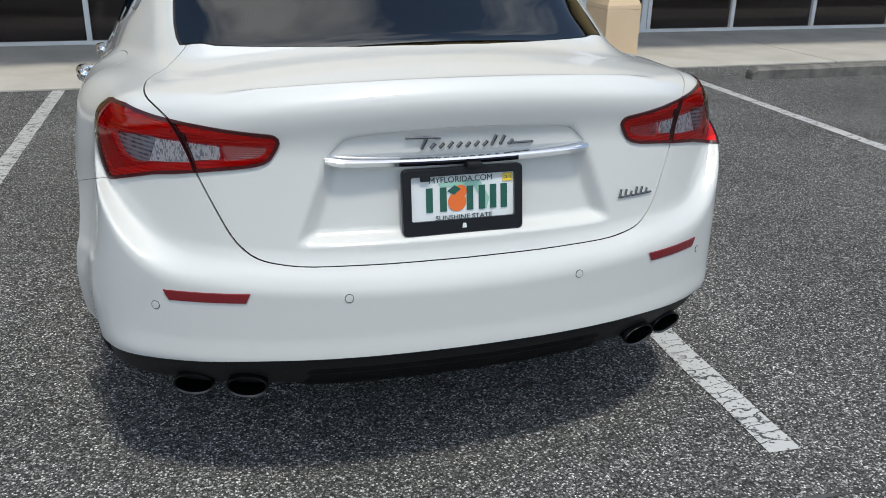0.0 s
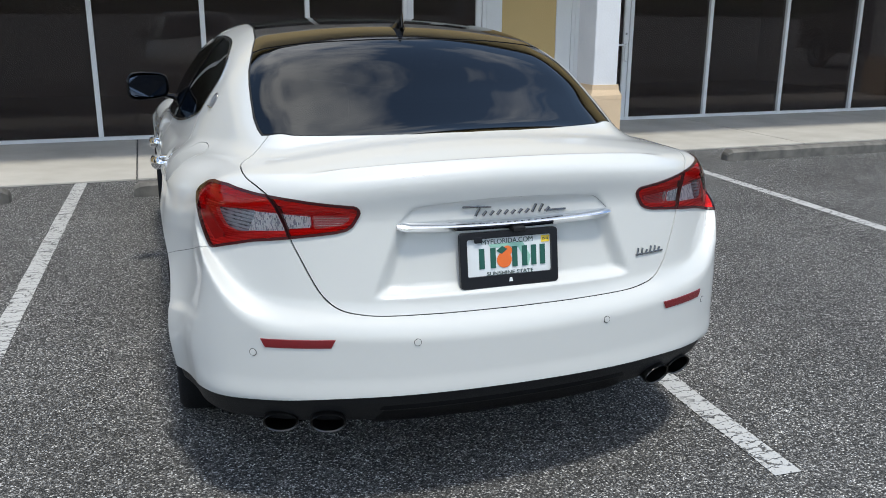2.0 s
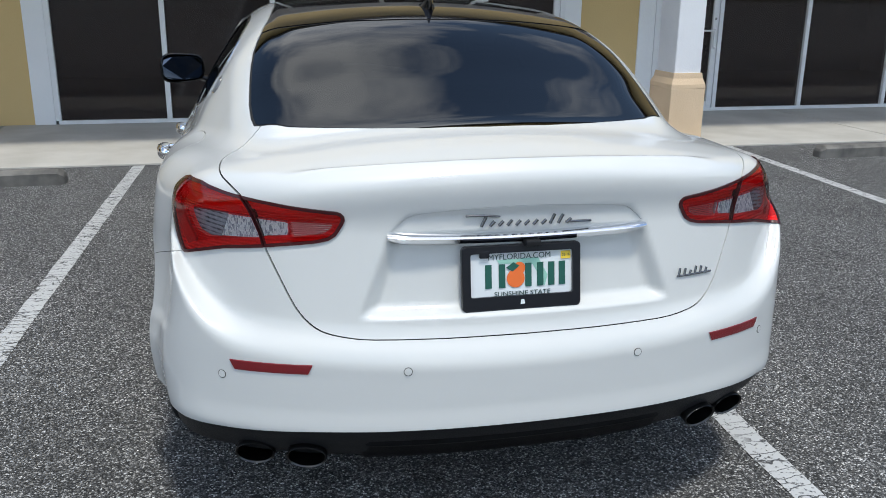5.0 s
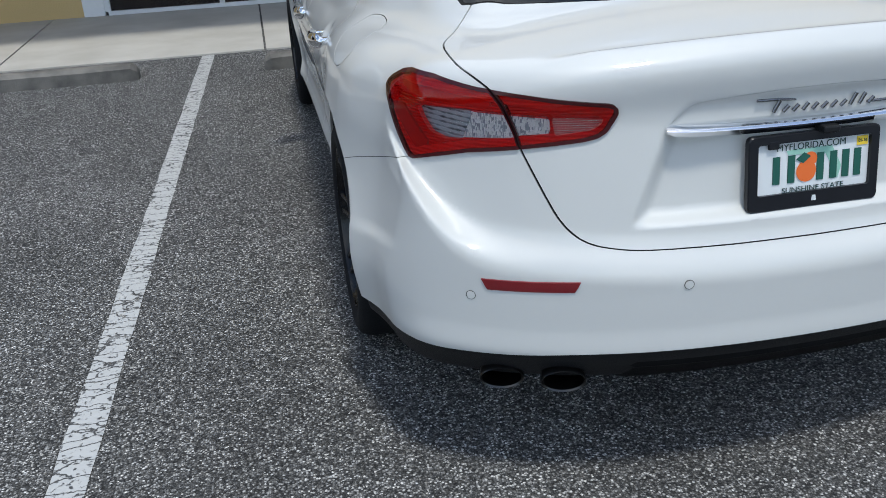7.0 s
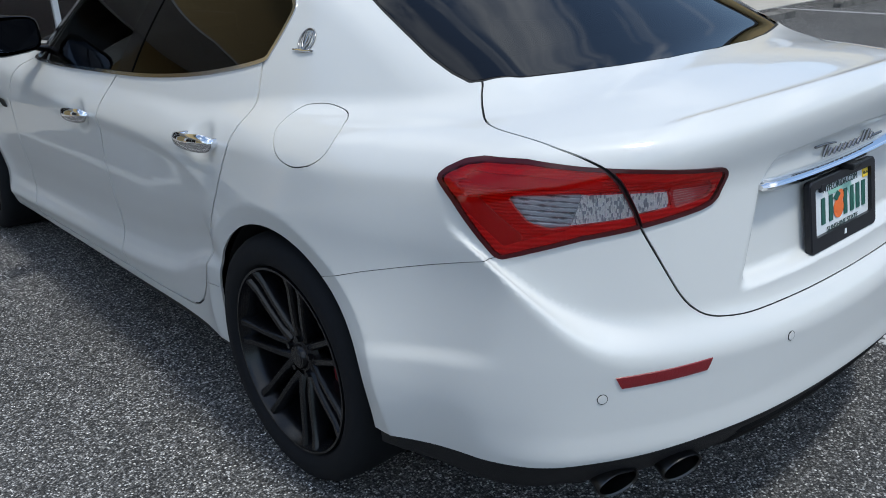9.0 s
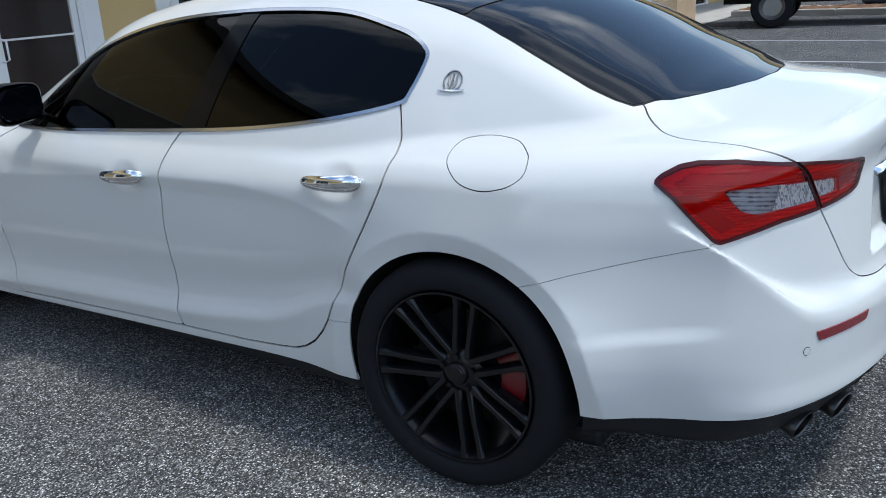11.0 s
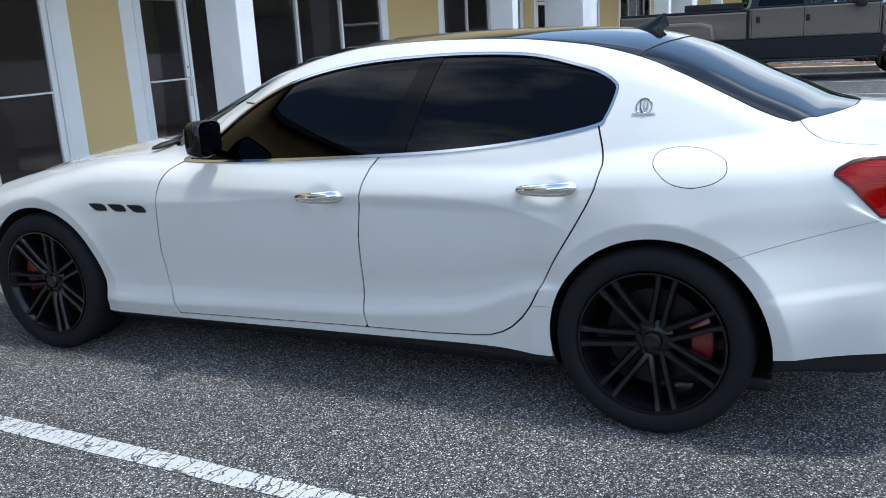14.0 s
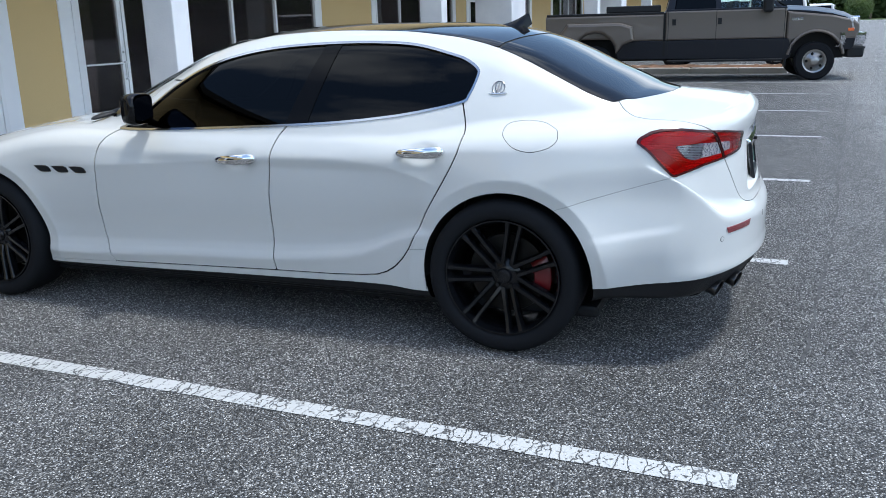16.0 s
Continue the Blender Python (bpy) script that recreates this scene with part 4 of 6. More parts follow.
REFLECT = [(.738, -.922, .5885), (.537, -1.010, .5905), (.550, -1.006, .5635), (.725, -.929, .5605)]
BUMPER = [(-.19, .652), (-.249, .676), (-.369, .716), (-.516, .759), (-.66, .802), (-.712, .816), (-.74, .87), (-.9, .90), (-1.2, .92), (-1.2, .1), (-.19, .1)]
LID = rounded([(0, -.70), (.40, -.70), (.59, -.70), (.630, -.645), (.655, -.60), (.684, -.545), (.725, -.47), (.738, -.38), (.736, -.28), (.711, -.20), (.685, -.14), (.664, -.085), (.645, -.02), (.636, .027), (.612, .105), (.587, .18), (.568, .229), (.545, .27), (.514, .308), (.468, .337), (.383, .365), (.2, .386), (0, .392), (-.03, .39), (-.03, -.70)], 3)

lid, gap, rest = S.band(rest, boot_plane(LID), .0021)
S.panel("lid_gap", gap, SEAL, sedan, lift=-.007, skirt=0)
boot = None
for s in (-1, 1):
    d_tail = round_tail(TAIL, s)
    d_strip, d_flank = round_tail(STRIP, s), round_tail(SIDE_STRIP, s)
    d_clear, d_ribs, d_smoke = round_tail(CLEAR, s), round_tail(RIBS, s), round_tail(SMOKE, s)
    for where in ("body", "lid"):
        source = rest if where == "body" else lid
        lamp, source = S.cut(source, lambda p: -d_tail(p))
        rim, lamp = S.cut(lamp, lambda p: d_tail(p) + .008)
        d_lid = boot_plane(LID)
        post, lamp = S.cut(lamp, lambda p: (.004 - d_lid(p)) if where == "body" else (.0035 + d_lid(p)))
        # the cover: red all over but for the clear window in its middle
        window, red_cover = S.cut(lamp, lambda p: -np.minimum(np.minimum(d_clear(p), d_ribs(p)), d_smoke(p)))
        if where == "body":
            strip, lamp = S.cut(lamp, lambda p: -d_strip(p))
            flank_lens, lamp = S.cut(lamp, lambda p: -d_flank(p))
            smoke, lamp = S.cut(lamp, lambda p: -d_smoke(p))
        clear, lamp = S.cut(lamp, lambda p: -d_clear(p))
        ribs, lamp = S.cut(lamp, lambda p: -d_ribs(p))
        core, lamp = S.cut(lamp, lambda p: -d_tail(p) - .026)
        light = S.panel("tail_light", red_cover, RED_COVER, sedan, "glossy red tail light lens", lift=.004, skirt=.0)
        S.panel("clear_cover", window, CLEAR_COVER, light, lift=.004, skirt=.0)
        S.panel("reflector_ring", lamp, RED_RING, light, lift=-.003, skirt=.018)
        S.panel("reflector_core", core, RED_CORE, light, lift=-.012, skirt=.012)
        S.panel("lens_border", rim, DARK_LENS, light, lift=.0045, skirt=.014)
        S.panel("lens_divider", post, DARK_LENS, light, lift=.0042, skirt=.014)
        if where == "body":
            S.panel("inner_strip", strip, RED_SHADE, light, lift=-.008, skirt=.012)
            S.panel("flank_lens", flank_lens, RED_DEEP, light, lift=-.005, skirt=.014)
            S.panel("smoky_lens", smoke, SMOKE_LENS, light, lift=-.010, skirt=.004)
        pieces(S, "clear_lens", clear, CLEAR_LENS, light, "silver reversing lens", lift=-.005, skirt=.008)
        if ribs:
            for k in range(7):
                z0 = .9005 + k * .0048
                rib, _ = S.cut(ribs, lambda p: p[:, 2] - z0)
                rib, _ = S.cut(rib, lambda p: z0 + .0009 - p[:, 2])
                if rib:
                    pieces(S, "rib", rib, CHROME, light, lift=-.004, skirt=.003)
            S.panel("rib_ground", ribs, RED_SHADE, light, lift=-.009, skirt=.008)
        if where == "body":
            rest = source
        else:
            lid = source

for s in (-1, 1):
    edge_of = on_side(DLO, s, .9)
    dlo, trim, rest = S.band(rest, edge_of, .0052)
    d_pillar = on_side(PILLAR, s, .9)
    post, dlo = S.cut(dlo, lambda p: -d_pillar(p))
    front_glass, rear_glass = S.cut(dlo, lambda p: p[:, 1] - .98)
    fd, rd = on_side(FRONT_DOOR, s), on_side(REAR_DOOR, s)
    door_f, gap_f, rest = S.band(rest, fd, .0034)
    door_r, gap_r, rest = S.band(rest, rd, .0034)
    front_door = S.panel("front_door", door_f, WHITE, sedan, "white front door with chrome handle")
    rear_door = S.panel("rear_door", door_r, WHITE, sedan, "white rear door with chrome handle")
    S.panel("door_gap", gap_f + gap_r, SEAL, sedan, lift=-.007, skirt=0)
    S.panel("window", front_glass, CAR_GLASS, front_door, "dark tinted window", lift=-.004, skirt=0)
    S.panel("window", rear_glass, CAR_GLASS, rear_door, "dark tinted window", lift=-.004, skirt=0)
    S.panel("pillar", post, PILLAR_BLACK, sedan, "gloss black door pillar", lift=-.001)
    S.panel("window_trim", trim, TRIM_CHROME, sedan, "chrome window surround", lift=.004)
    d_flap = inside_polygon(CAP)
    d_cap = lambda p: np.where((p[:, 0] * s > .5) & (np.abs(p[:, 1]) < .5), d_flap(p[:, 1], (p[:, 2] - .978) * .766 - (np.abs(p[:, 0]) - .905) * .643), 1.0)
    if s < 0:
        cap, ring, rest = S.band(rest, d_cap, .0014)
        S.panel("fuel_flap", cap, WHITE, sedan, "white oval fuel flap")
        S.panel("flap_gap", ring, SEAL, sedan, lift=-.005, skirt=0)
    sill, line, rest = S.band(rest, on_side(SILL, s), .0011)
    S.panel("sill", sill, WHITE, sedan)
    pieces(S, "sill_gap", line, SEAL, sedan, lift=-.004, skirt=0)

both = lambda p: inside_polygon(BUMPER)(p[:, 1], p[:, 2])
bumper, line, rest = S.band(rest, both, .0008)
rear_bumper = S.panel("rear_bumper", bumper, WHITE, sedan, "white painted rear bumper")
pieces(S, "bumper_gap", line, SEAL, sedan, lift=-.004, skirt=0)
hood, gap, rest = S.band(rest, lambda p: np.where((p[:, 2] > .6), inside_polygon([(0, 2.52), (.3, 2.50), (.62, 2.44), (.735, 2.40), (.76, 2.6), (.74, 3.0), (.66, 3.45), (.52, 3.68), (0, 3.78), (-.05, 3.78), (-.05, 2.52)])(np.abs(p[:, 0]), p[:, 1]), 1.0), .0028)
S.panel("bonnet", hood, WHITE, sedan)
S.panel("bonnet_gap", gap, SEAL, sedan, lift=-.006, skirt=0)
for s in (-1, 1):
    lamp, rest = S.cut(rest, lambda p: -on_side([(3.28, .70), (3.42, .745), (3.62, .72), (3.72, .66), (3.60, .60), (3.40, .62)], s)(p))
    if lamp:
        S.panel("headlight", lamp, CLEAR_LENS, sedan, "clear headlight", lift=-.002)
S.panel("body", rest, WHITE, sedan, "pearl white painted body shell")
BROW = rounded([(-.343, .885), (-.343, .897), (-.318, .922), (-.292, .943), (-.255, .954), (-.12, .964), (0, .967), (.12, .964), (.255, .954), (.292, .943), (.318, .922), (.343, .897), (.343, .885), (0, .88)], 4)
d_brow = inside_polygon(BROW)
# a dark hairline is drawn for the soft shading at the brow's edge
brow_face, brow_shade, lid = S.band(lid, lambda p: np.where((p[:, 1] < -.8) & (np.abs(p[:, 0]) < .337), d_brow(p[:, 0], p[:, 2]), 1.0), .0006)
boot = S.panel("boot_lid", lid, WHITE, sedan, "white boot lid with recessed number plate")
S.panel("lid_brow", brow_face, WHITE, boot)
S.panel("brow_gap", brow_shade, SEAL, boot, lift=-.002, skirt=0)


# ---- wheels ----
def wheel(y, s, caliper_turn):
    root = Matrix.Translation((s * .966, y, .352)) @ Matrix.Rotation(math.pi if s > 0 else 0, 4, "Z")
    # outer face looks towards -x before turning
    w = new("wheel")
    w.parent, w.matrix_basis = sedan, root
    w["label"] = "black multi-spoke wheel with low-profile tyre"
    tyre = part("tyre", turned([(.030, .262), (.012, .272), (.004, .290), (.004, .318), (.014, .336), (.034, .347), (.06, .351), (.14, .352), (.22, .351), (.25, .345), (.275, .330), (.28, .30), (.27, .27), (.26, .262)], 72, closed=True), RUBBER, w, smooth=True)
    part("rim", turned([(.018, .264), (.012, .262), (.012, .256), (.026, .252), (.035, .246), (.06, .240), (.20, .236), (.26, .25), (.262, .264), (.20, .262), (.06, .262)], 72, closed=True), RIM, w, smooth=True)
    bm = bmesh.new()
    for k in range(7):
        for off in (-.105, .105):
            bm2 = []
            t0 = 2 * math.pi * k / 7
            for r, wid, x, sep in ((.055, .015, .058, .020), (.10, .0130, .046, .022), (.16, .0118, .036, .024), (.215, .0118, .029, .0265), (.254, .014, .018, .030)):
                a = t0 + math.copysign(math.asin(sep / r), off)
                c = Vector((0, math.cos(a), math.sin(a)))
                d = Vector((0, -math.sin(a), math.cos(a)))
                bm2.append([bm.verts.new(Vector((x + dx, 0, 0)) + c * r + d * e * wid) for e, dx in ((-1, .008), (-.55, 0), (.55, 0), (1, .008), (.9, .045), (-.9, .045))])
            for a, b in zip(bm2, bm2[1:]):
                for i in range(6):
                    bm.faces.new((a[i], a[(i + 1) % 6], b[(i + 1) % 6], b[i]))
    bmesh.ops.recalc_face_normals(bm, faces=bm.faces)
    part("spokes", bm, RIM, w, smooth=True)
    hub = part("hub", turned([(.046, .001), (.046, .030), (.050, .033), (.058, .036), (.062, .058), (.075, .074), (.12, .074)], 40), RIM, w, smooth=True)
    part("hub_cap", turned([(.0435, .001), (.044, .022), (.0475, .026)], 32), RIM, w, smooth=True)
    for k in range(5):
        a = 2 * math.pi * k / 5 + .3
        bm = turned([(.050, .001), (.050, .008), (.058, .0095), (.07, .0095)], 12)
        bmesh.ops.translate(bm, verts=bm.verts, vec=(.0, math.cos(a) * .052, math.sin(a) * .052))
        part("wheel_bolt", bm, RIM, w, smooth=True)
    part("brake_disc", turned([(.115, .06), (.115, .178), (.12, .18), (.145, .18), (.15, .178), (.15, .06)], 56), DISC, w, smooth=True)
    bm = bmesh.new()
    n = 14
    rings = []
    for i in range(n + 1):
        a = caliper_turn + math.copysign(1, math.cos(caliper_turn)) * (-.36 + .92 * i / n)
        c = Vector((0, math.cos(a), math.sin(a)))
        k = 1 - .25 * abs(2 * i / n - 1) ** 4
        rings.append([bm.verts.new(c * r + Vector((x, 0, 0))) for r, x in ((.128, .088), (.135, .076 / k), (.19, .074 / k), (.208, .084), (.208, .15), (.128, .15))])
    for a, b in zip(rings, rings[1:]):
        for i in range(6):
            bm.faces.new((a[i], a[(i + 1) % 6], b[(i + 1) % 6], b[i]))
    bm.faces.new(rings[0][::-1])
    bm.faces.new(rings[-1])
    bmesh.ops.recalc_face_normals(bm, faces=bm.faces)
    part("caliper", bm, CALIPER, w, "red brake caliper", smooth=True)
    return w


for y, turn in ((0.0, math.pi), (2.998, 0.0)):
    for s in (-1, 1):
        wheel(y, s, turn if s < 0 else math.pi - turn)
        bm = bmesh.new()
        n = 40
        x0, x1 = s * .50, s * (.93)
        wy = WHEEL_Y[0] if y < 1 else WHEEL_Y[1]
        a = [[bm.verts.new((x, wy + math.cos(t) * .402, WHEEL_Z + math.sin(t) * .402)) for t in np.linspace(-.08, math.pi + .08, n)] for x in (x0, x1 - s * .012)]
        for i in range(n - 1):
            bm.faces.new((a[0][i], a[0][i + 1], a[1][i + 1], a[1][i]))
        bm.faces.new(a[0])
        part("wheel_well", bm, SEAL, sedan)


# ---- trim on the sedan ----
def touch(start, way):
    """Where a straight line from start first meets the sedan's skin, and the normal there."""
    o, d = np.array(start, float), np.array(Vector(way).normalized())
    t = np.linspace(0, 1.2, 1201)
    f = car(o + t[:, None] * d)
    k = int(np.argmax(f < 0))
    u = t[k - 1] + (t[k] - t[k - 1]) * f[k - 1] / (f[k - 1] - f[k])
    p = o + u * d
    return Vector(p), Vector(slope(p[None])[0])


def flank(y, z, s):
    return touch((s * 1.3, y, z), (-s, 0, 0))


def tail(x, z):
    return touch((x, -1.5, z), (0, 1, 0))


def on_skin(points, width, height, lift, spot, bm=None):
    """A bar with a flattened round section, laid along points of the skin given to spot."""
    bm = bm or bmesh.new()
    hits = [spot(*p) for p in points]
    rings = []
    n = 10
    for i, (p, nor) in enumerate(hits):
        d = (hits[min(i + 1, len(hits) - 1)][0] - hits[max(i - 1, 0)][0]).normalized()
        u = nor.cross(d).normalized()
        w = width[i] if isinstance(width, (list, tuple)) else width
        rings.append([bm.verts.new(p + nor * (lift + height * math.sin(2 * math.pi * k / n)) + u * math.cos(2 * math.pi * k / n) * w) for k in range(n)])
    for a, b in zip(rings, rings[1:]):
        for k in range(n):
            bm.faces.new((a[k], a[(k + 1) % n], b[(k + 1) % n], b[k]))
    bm.faces.new(rings[0][::-1])
    bm.faces.new(rings[-1])
    bmesh.ops.recalc_face_normals(bm, faces=bm.faces)
    return bm


# chrome bar over the plate
bm = bmesh.new()
rows = []
for x in np.linspace(-.343, .343, 43):
    e = 1 - .7 * (abs(x) / .343) ** 18
    z = .896 - .010 * (1 - (x / .338) ** 2)
    p = tail(float(x), float(z) + .004)[0]
    prof = [(-.001, .010 * e + .003), (-.018 * e - .002, .005 * e + .001), (-.023 * e - .003, -.001), (-.010 * e - .002, -.014 * e - .002), (.02, -.010 * e - .002), (.02, .0)]
    rows.append([bm.verts.new((p.x, p.y + dy, z + dz)) for dy, dz in prof])
for a, b in zip(rows, rows[1:]):
    for i in range(6):
        bm.faces.new((a[i], a[(i + 1) % 6], b[(i + 1) % 6], b[i]))
bm.faces.new(rows[0][::-1])
bm.faces.new(rows[-1])
bmesh.ops.recalc_face_normals(bm, faces=bm.faces)
part("chrome_bar", bm, CHROME, boot, "chrome bar over the number plate", smooth=True)
part("reversing_camera", box((.005, -1.004, .862), (.045, -.965, .878), .004), BLACK_PLASTIC, boot)

# badges as plain shapes
at = lambda x, z: tail(x, z)
part("badge_bar", on_skin([(-.148, .9445), (-.10, .944), (-.06, .940)], [.003, .003, .002], .003, .004, at), BADGE, boot, "chrome script badge drawn as plain bars", smooth=True)
for k in range(11):
    x = -.108 + k * .0225
    tall = (.026, .013, .013, .015, .013, .012, .013, .012, .026, .024, .012)[k]
    part("badge_stroke", on_skin([(x, .915), (x + .006, .915 + tall * .5), (x + .012, .915 + tall)], .0042, .0035, .005, at), BADGE, boot, smooth=True)
part("badge_tail", on_skin([(.115, .9175), (.15, .9175), (.185, .917)], .0032, .003, .004, at), BADGE, boot, smooth=True)
for k in range(6):
    x = .448 + k * .018
    tall = (.022, .020, .013, .022, .020, .014)[k]
    part("badge_stroke", on_skin([(x, .746), (x + .005, .746 + tall)], .0035, .0025, .003, at), BADGE, boot, smooth=True)
part("badge_bar", on_skin([(.443, .747), (.50, .747), (.558, .747)], .003, .0025, .003, at), BADGE, boot, smooth=True)

# number plate
plate_m = Matrix.Translation((0, -.985, .780)) @ Matrix.Rotation(radians(-8.5), 4, "X")
plate = empty("number_plate", plate_m, label="white number plate in a black frame on the boot lid", category="number plate")


def rounded_plate(w, h, r, y0, y1, hole=None):
    ring = lambda w, h, r: [(sx * (w / 2 - r) + r * math.cos(a + t), sz * (h / 2 - r) + r * math.sin(a + t)) for sx, sz, a in ((1, 1, 0), (-1, 1, math.pi / 2), (-1, -1, math.pi), (1, -1, 1.5 * math.pi)) for t in np.linspace(0, math.pi / 2, 6)]
    bm = bmesh.new()
    o = ring(w, h, r)
    if not hole:
        return prism([(x, y1, z) for x, z in o], (0, y0 - y1, 0))
    i = ring(hole[0], hole[1], hole[2])
    dz = hole[3]
    loops = [[bm.verts.new((x, y, z + d)) for x, z in q] for q, y, d in ((o, y1, 0), (o, y0 + .003, 0), ([(x * .985, z * .97) for x, z in o], y0, 0), (i, y0, dz), (i, y1, dz))]
    n = len(o)
    for a, b in zip(loops, loops[1:] + loops[:1]):
        for k in range(n):
            bm.faces.new((a[k], a[(k + 1) % n], b[(k + 1) % n], b[k]))
    bmesh.ops.recalc_face_normals(bm, faces=bm.faces)
    return bm


def words(body, size, mat, parent, m, width=None, squeeze=1.0):
    """Flat lettering in the built-in font, facing -y."""
    cu = bpy.data.curves.new("words", "FONT")
    cu.body, cu.size, cu.align_x, cu.align_y, cu.extrude = body, size, "CENTER", "CENTER", .0004
    tmp = new("words", cu)
    bpy.context.view_layer.update()
    me = bpy.data.meshes.new_from_object(tmp.evaluated_get(bpy.context.evaluated_depsgraph_get()))
    if width:
        xs = [v.co.x for v in me.vertices]
        squeeze = width / (max(xs) - min(xs))
    bpy.data.objects.remove(tmp)
    me.materials.append(mat)
    me.transform(m @ Matrix.Rotation(radians(90), 4, "X") @ Matrix.Diagonal((squeeze, 1, 1, 1)))
    ob = new("lettering", me)
    ob.parent = parent
    return ob


part("plate_panel", rounded_plate(.305, .152, .012, -.003, .0), PLATE_WHITE, plate)
part("plate_frame", rounded_plate(.316, .168, .012, -.012, .004, (.272, .112, .006, .008)), PLATE_BLACK, plate, "black plastic plate frame")
for k, x in enumerate((-.088, -.052, .018, .050, .080, .109)):
    part("character_bar", box((x - .0085, -.0052, -.027), (x + .0085, -.0035, .034), .0), PLATE_GREEN, plate)
bm = bmesh.new()
bmesh.ops.create_circle(bm, cap_ends=True, segments=28, radius=.024, matrix=Matrix.Translation((-.016, -.0050, -.004)) @ Matrix.Rotation(radians(90), 4, "X"))
part("orange_print", bm, ORANGE, plate)
bm = bmesh.new()
bmesh.ops.create_circle(bm, cap_ends=True, segments=20, radius=.016, matrix=Matrix.Translation((-.006, -.0047, .022)) @ Matrix.Rotation(radians(90), 4, "X"))
part("orange_print", bm, ORANGE, plate)
part("leaf_print", prism([(-.042, -.0055, .024), (-.024, -.0055, .014), (-.006, -.0055, .028), (-.022, -.0055, .038)], (0, .0004, 0)), PLATE_GREEN, plate)
part("state_print", prism([(-.065, -.0042, .045), (.045, -.0042, .047), (.07, -.0042, .0), (.062, -.0042, -.028), (.03, -.0042, .03), (-.06, -.0042, .036)], (0, .0004, 0)), PALE_GREEN, plate)
words("MYFLORIDA.COM", .021, TEXT_DARK, plate, Matrix.Translation((-.005, -.0048, .052)), .165)
words("SUNSHINE STATE", .017, TEXT_DARK, plate, Matrix.Translation((.002, -.0048, -.0435)), .150)
part("sticker", box((.106, -.0052, .040), (.132, -.0035, .060)), YELLOW, plate)
words("05-16", .010, TEXT_DARK, plate, Matrix.Translation((.119, -.0058, .050)), .021)
part("screw_cover", box((-.112, -.0125, .052), (-.086, -.005, .072), .003), PLATE_BLACK, plate)
part("frame_badge", prism([(-.006, -.0128, -.070), (.006, -.0128, -.070), (.004, -.0128, -.058), (-.004, -.0128, -.058)], (0, .0006, 0)), PLATE_WHITE, plate)

# bumper reflectors: a long slanted bar on each side
for s in (-1, 1):
    bm = bmesh.new()
    a, b, c, d = (Vector((p[0], p[2])) for p in REFLECT)
    rows = []
    for i in range(25):
        u = i / 24
        ends = a.lerp(b, u), d.lerp(c, u)
        row = []
        for v, lift in ((0, -.001), (.06, .0022), (.5, .0030), (.94, .0022), (1, -.001)):
            q = ends[0].lerp(ends[1], v)
            p, nor = tail(s * q.x, q.y)
            row.append(bm.verts.new(p + nor * lift))
        rows.append(row)
    for p, q in zip(rows, rows[1:]):
        for i in range(4):
            bm.faces.new((p[i], p[i + 1], q[i + 1], q[i]))
    bmesh.ops.recalc_face_normals(bm, faces=bm.faces)
    if bm.faces[:][0].normal.y > 0:
        bmesh.ops.reverse_faces(bm, faces=bm.faces[:])
    part("rear_reflector", bm, REFLECTOR, rear_bumper, "flat red bumper reflector", smooth=True)

# parking sensors
for x, z in ((.759, .543), (.307, .572)):
    for e in (-1, 1):
        p, nor = tail(e * x, z)
        m = Matrix.Translation(p) @ nor.to_track_quat("Z", "Y").to_matrix().to_4x4()
        bm = turned([(-.002, .0112), (.0010, .0112), (.0010, .0100), (-.002, .0100)], 28, "Z")
        bm.transform(m)
        ring = part("parking_sensor", bm, SEAL, rear_bumper, smooth=True)
        bm = turned([(.0, .0099), (.0016, .0096), (.0020, .001)], 28, "Z")
        bm.transform(m)
        part("parking_sensor", bm, WHITE, rear_bumper, smooth=True)

# exhaust tips
for s in (-1, 1):
    for x, z in ((.685, .304), (.555, .314)):
        tip = part("exhaust_tip", turned([(.20, .046), (.0, .047), (-.018, .050), (-.022, .048), (-.018, .044), (.10, .042)], 36, "Y"), TIP, sedan, "oval dark steel exhaust tip", smooth=True)
        tip.matrix_basis = Matrix.Translation((s * x, -.952 + .55 * max(x - .56, 0), z + .008)) @ Matrix.Rotation(radians(s * 14), 4, "Z") @ Matrix.Rotation(radians(16), 4, "X") @ Matrix.Diagonal((1.08, 1, .74, 1))
        core = part("exhaust_core", turned([(.09, .0), (.09, .043)], 24, "Y"), SOOT, tip)
bm = bmesh.new()
rows = []
for x in np.linspace(-.80, .80, 29):
    y = -1.045 + .15 * x * x + .23 * x ** 4 + .075 * float(ease(np.array(abs(x)), .42, .50))
    rows.append([bm.verts.new((x, y + dy, z)) for dy, z in ((.02, .385), (.0, .375), (.004, .352), (.016, .346), (.03, .314), (.07, .284))])
for a, b in zip(rows, rows[1:]):
    for i in range(5):
        bm.faces.new((a[i], b[i], b[i + 1], a[i + 1]))
bmesh.ops.solidify(bm, geom=list(bm.faces), thickness=.012)
part("diffuser", bm, BLACK_PLASTIC, sedan, "black plastic diffuser under the bumper", smooth=True)

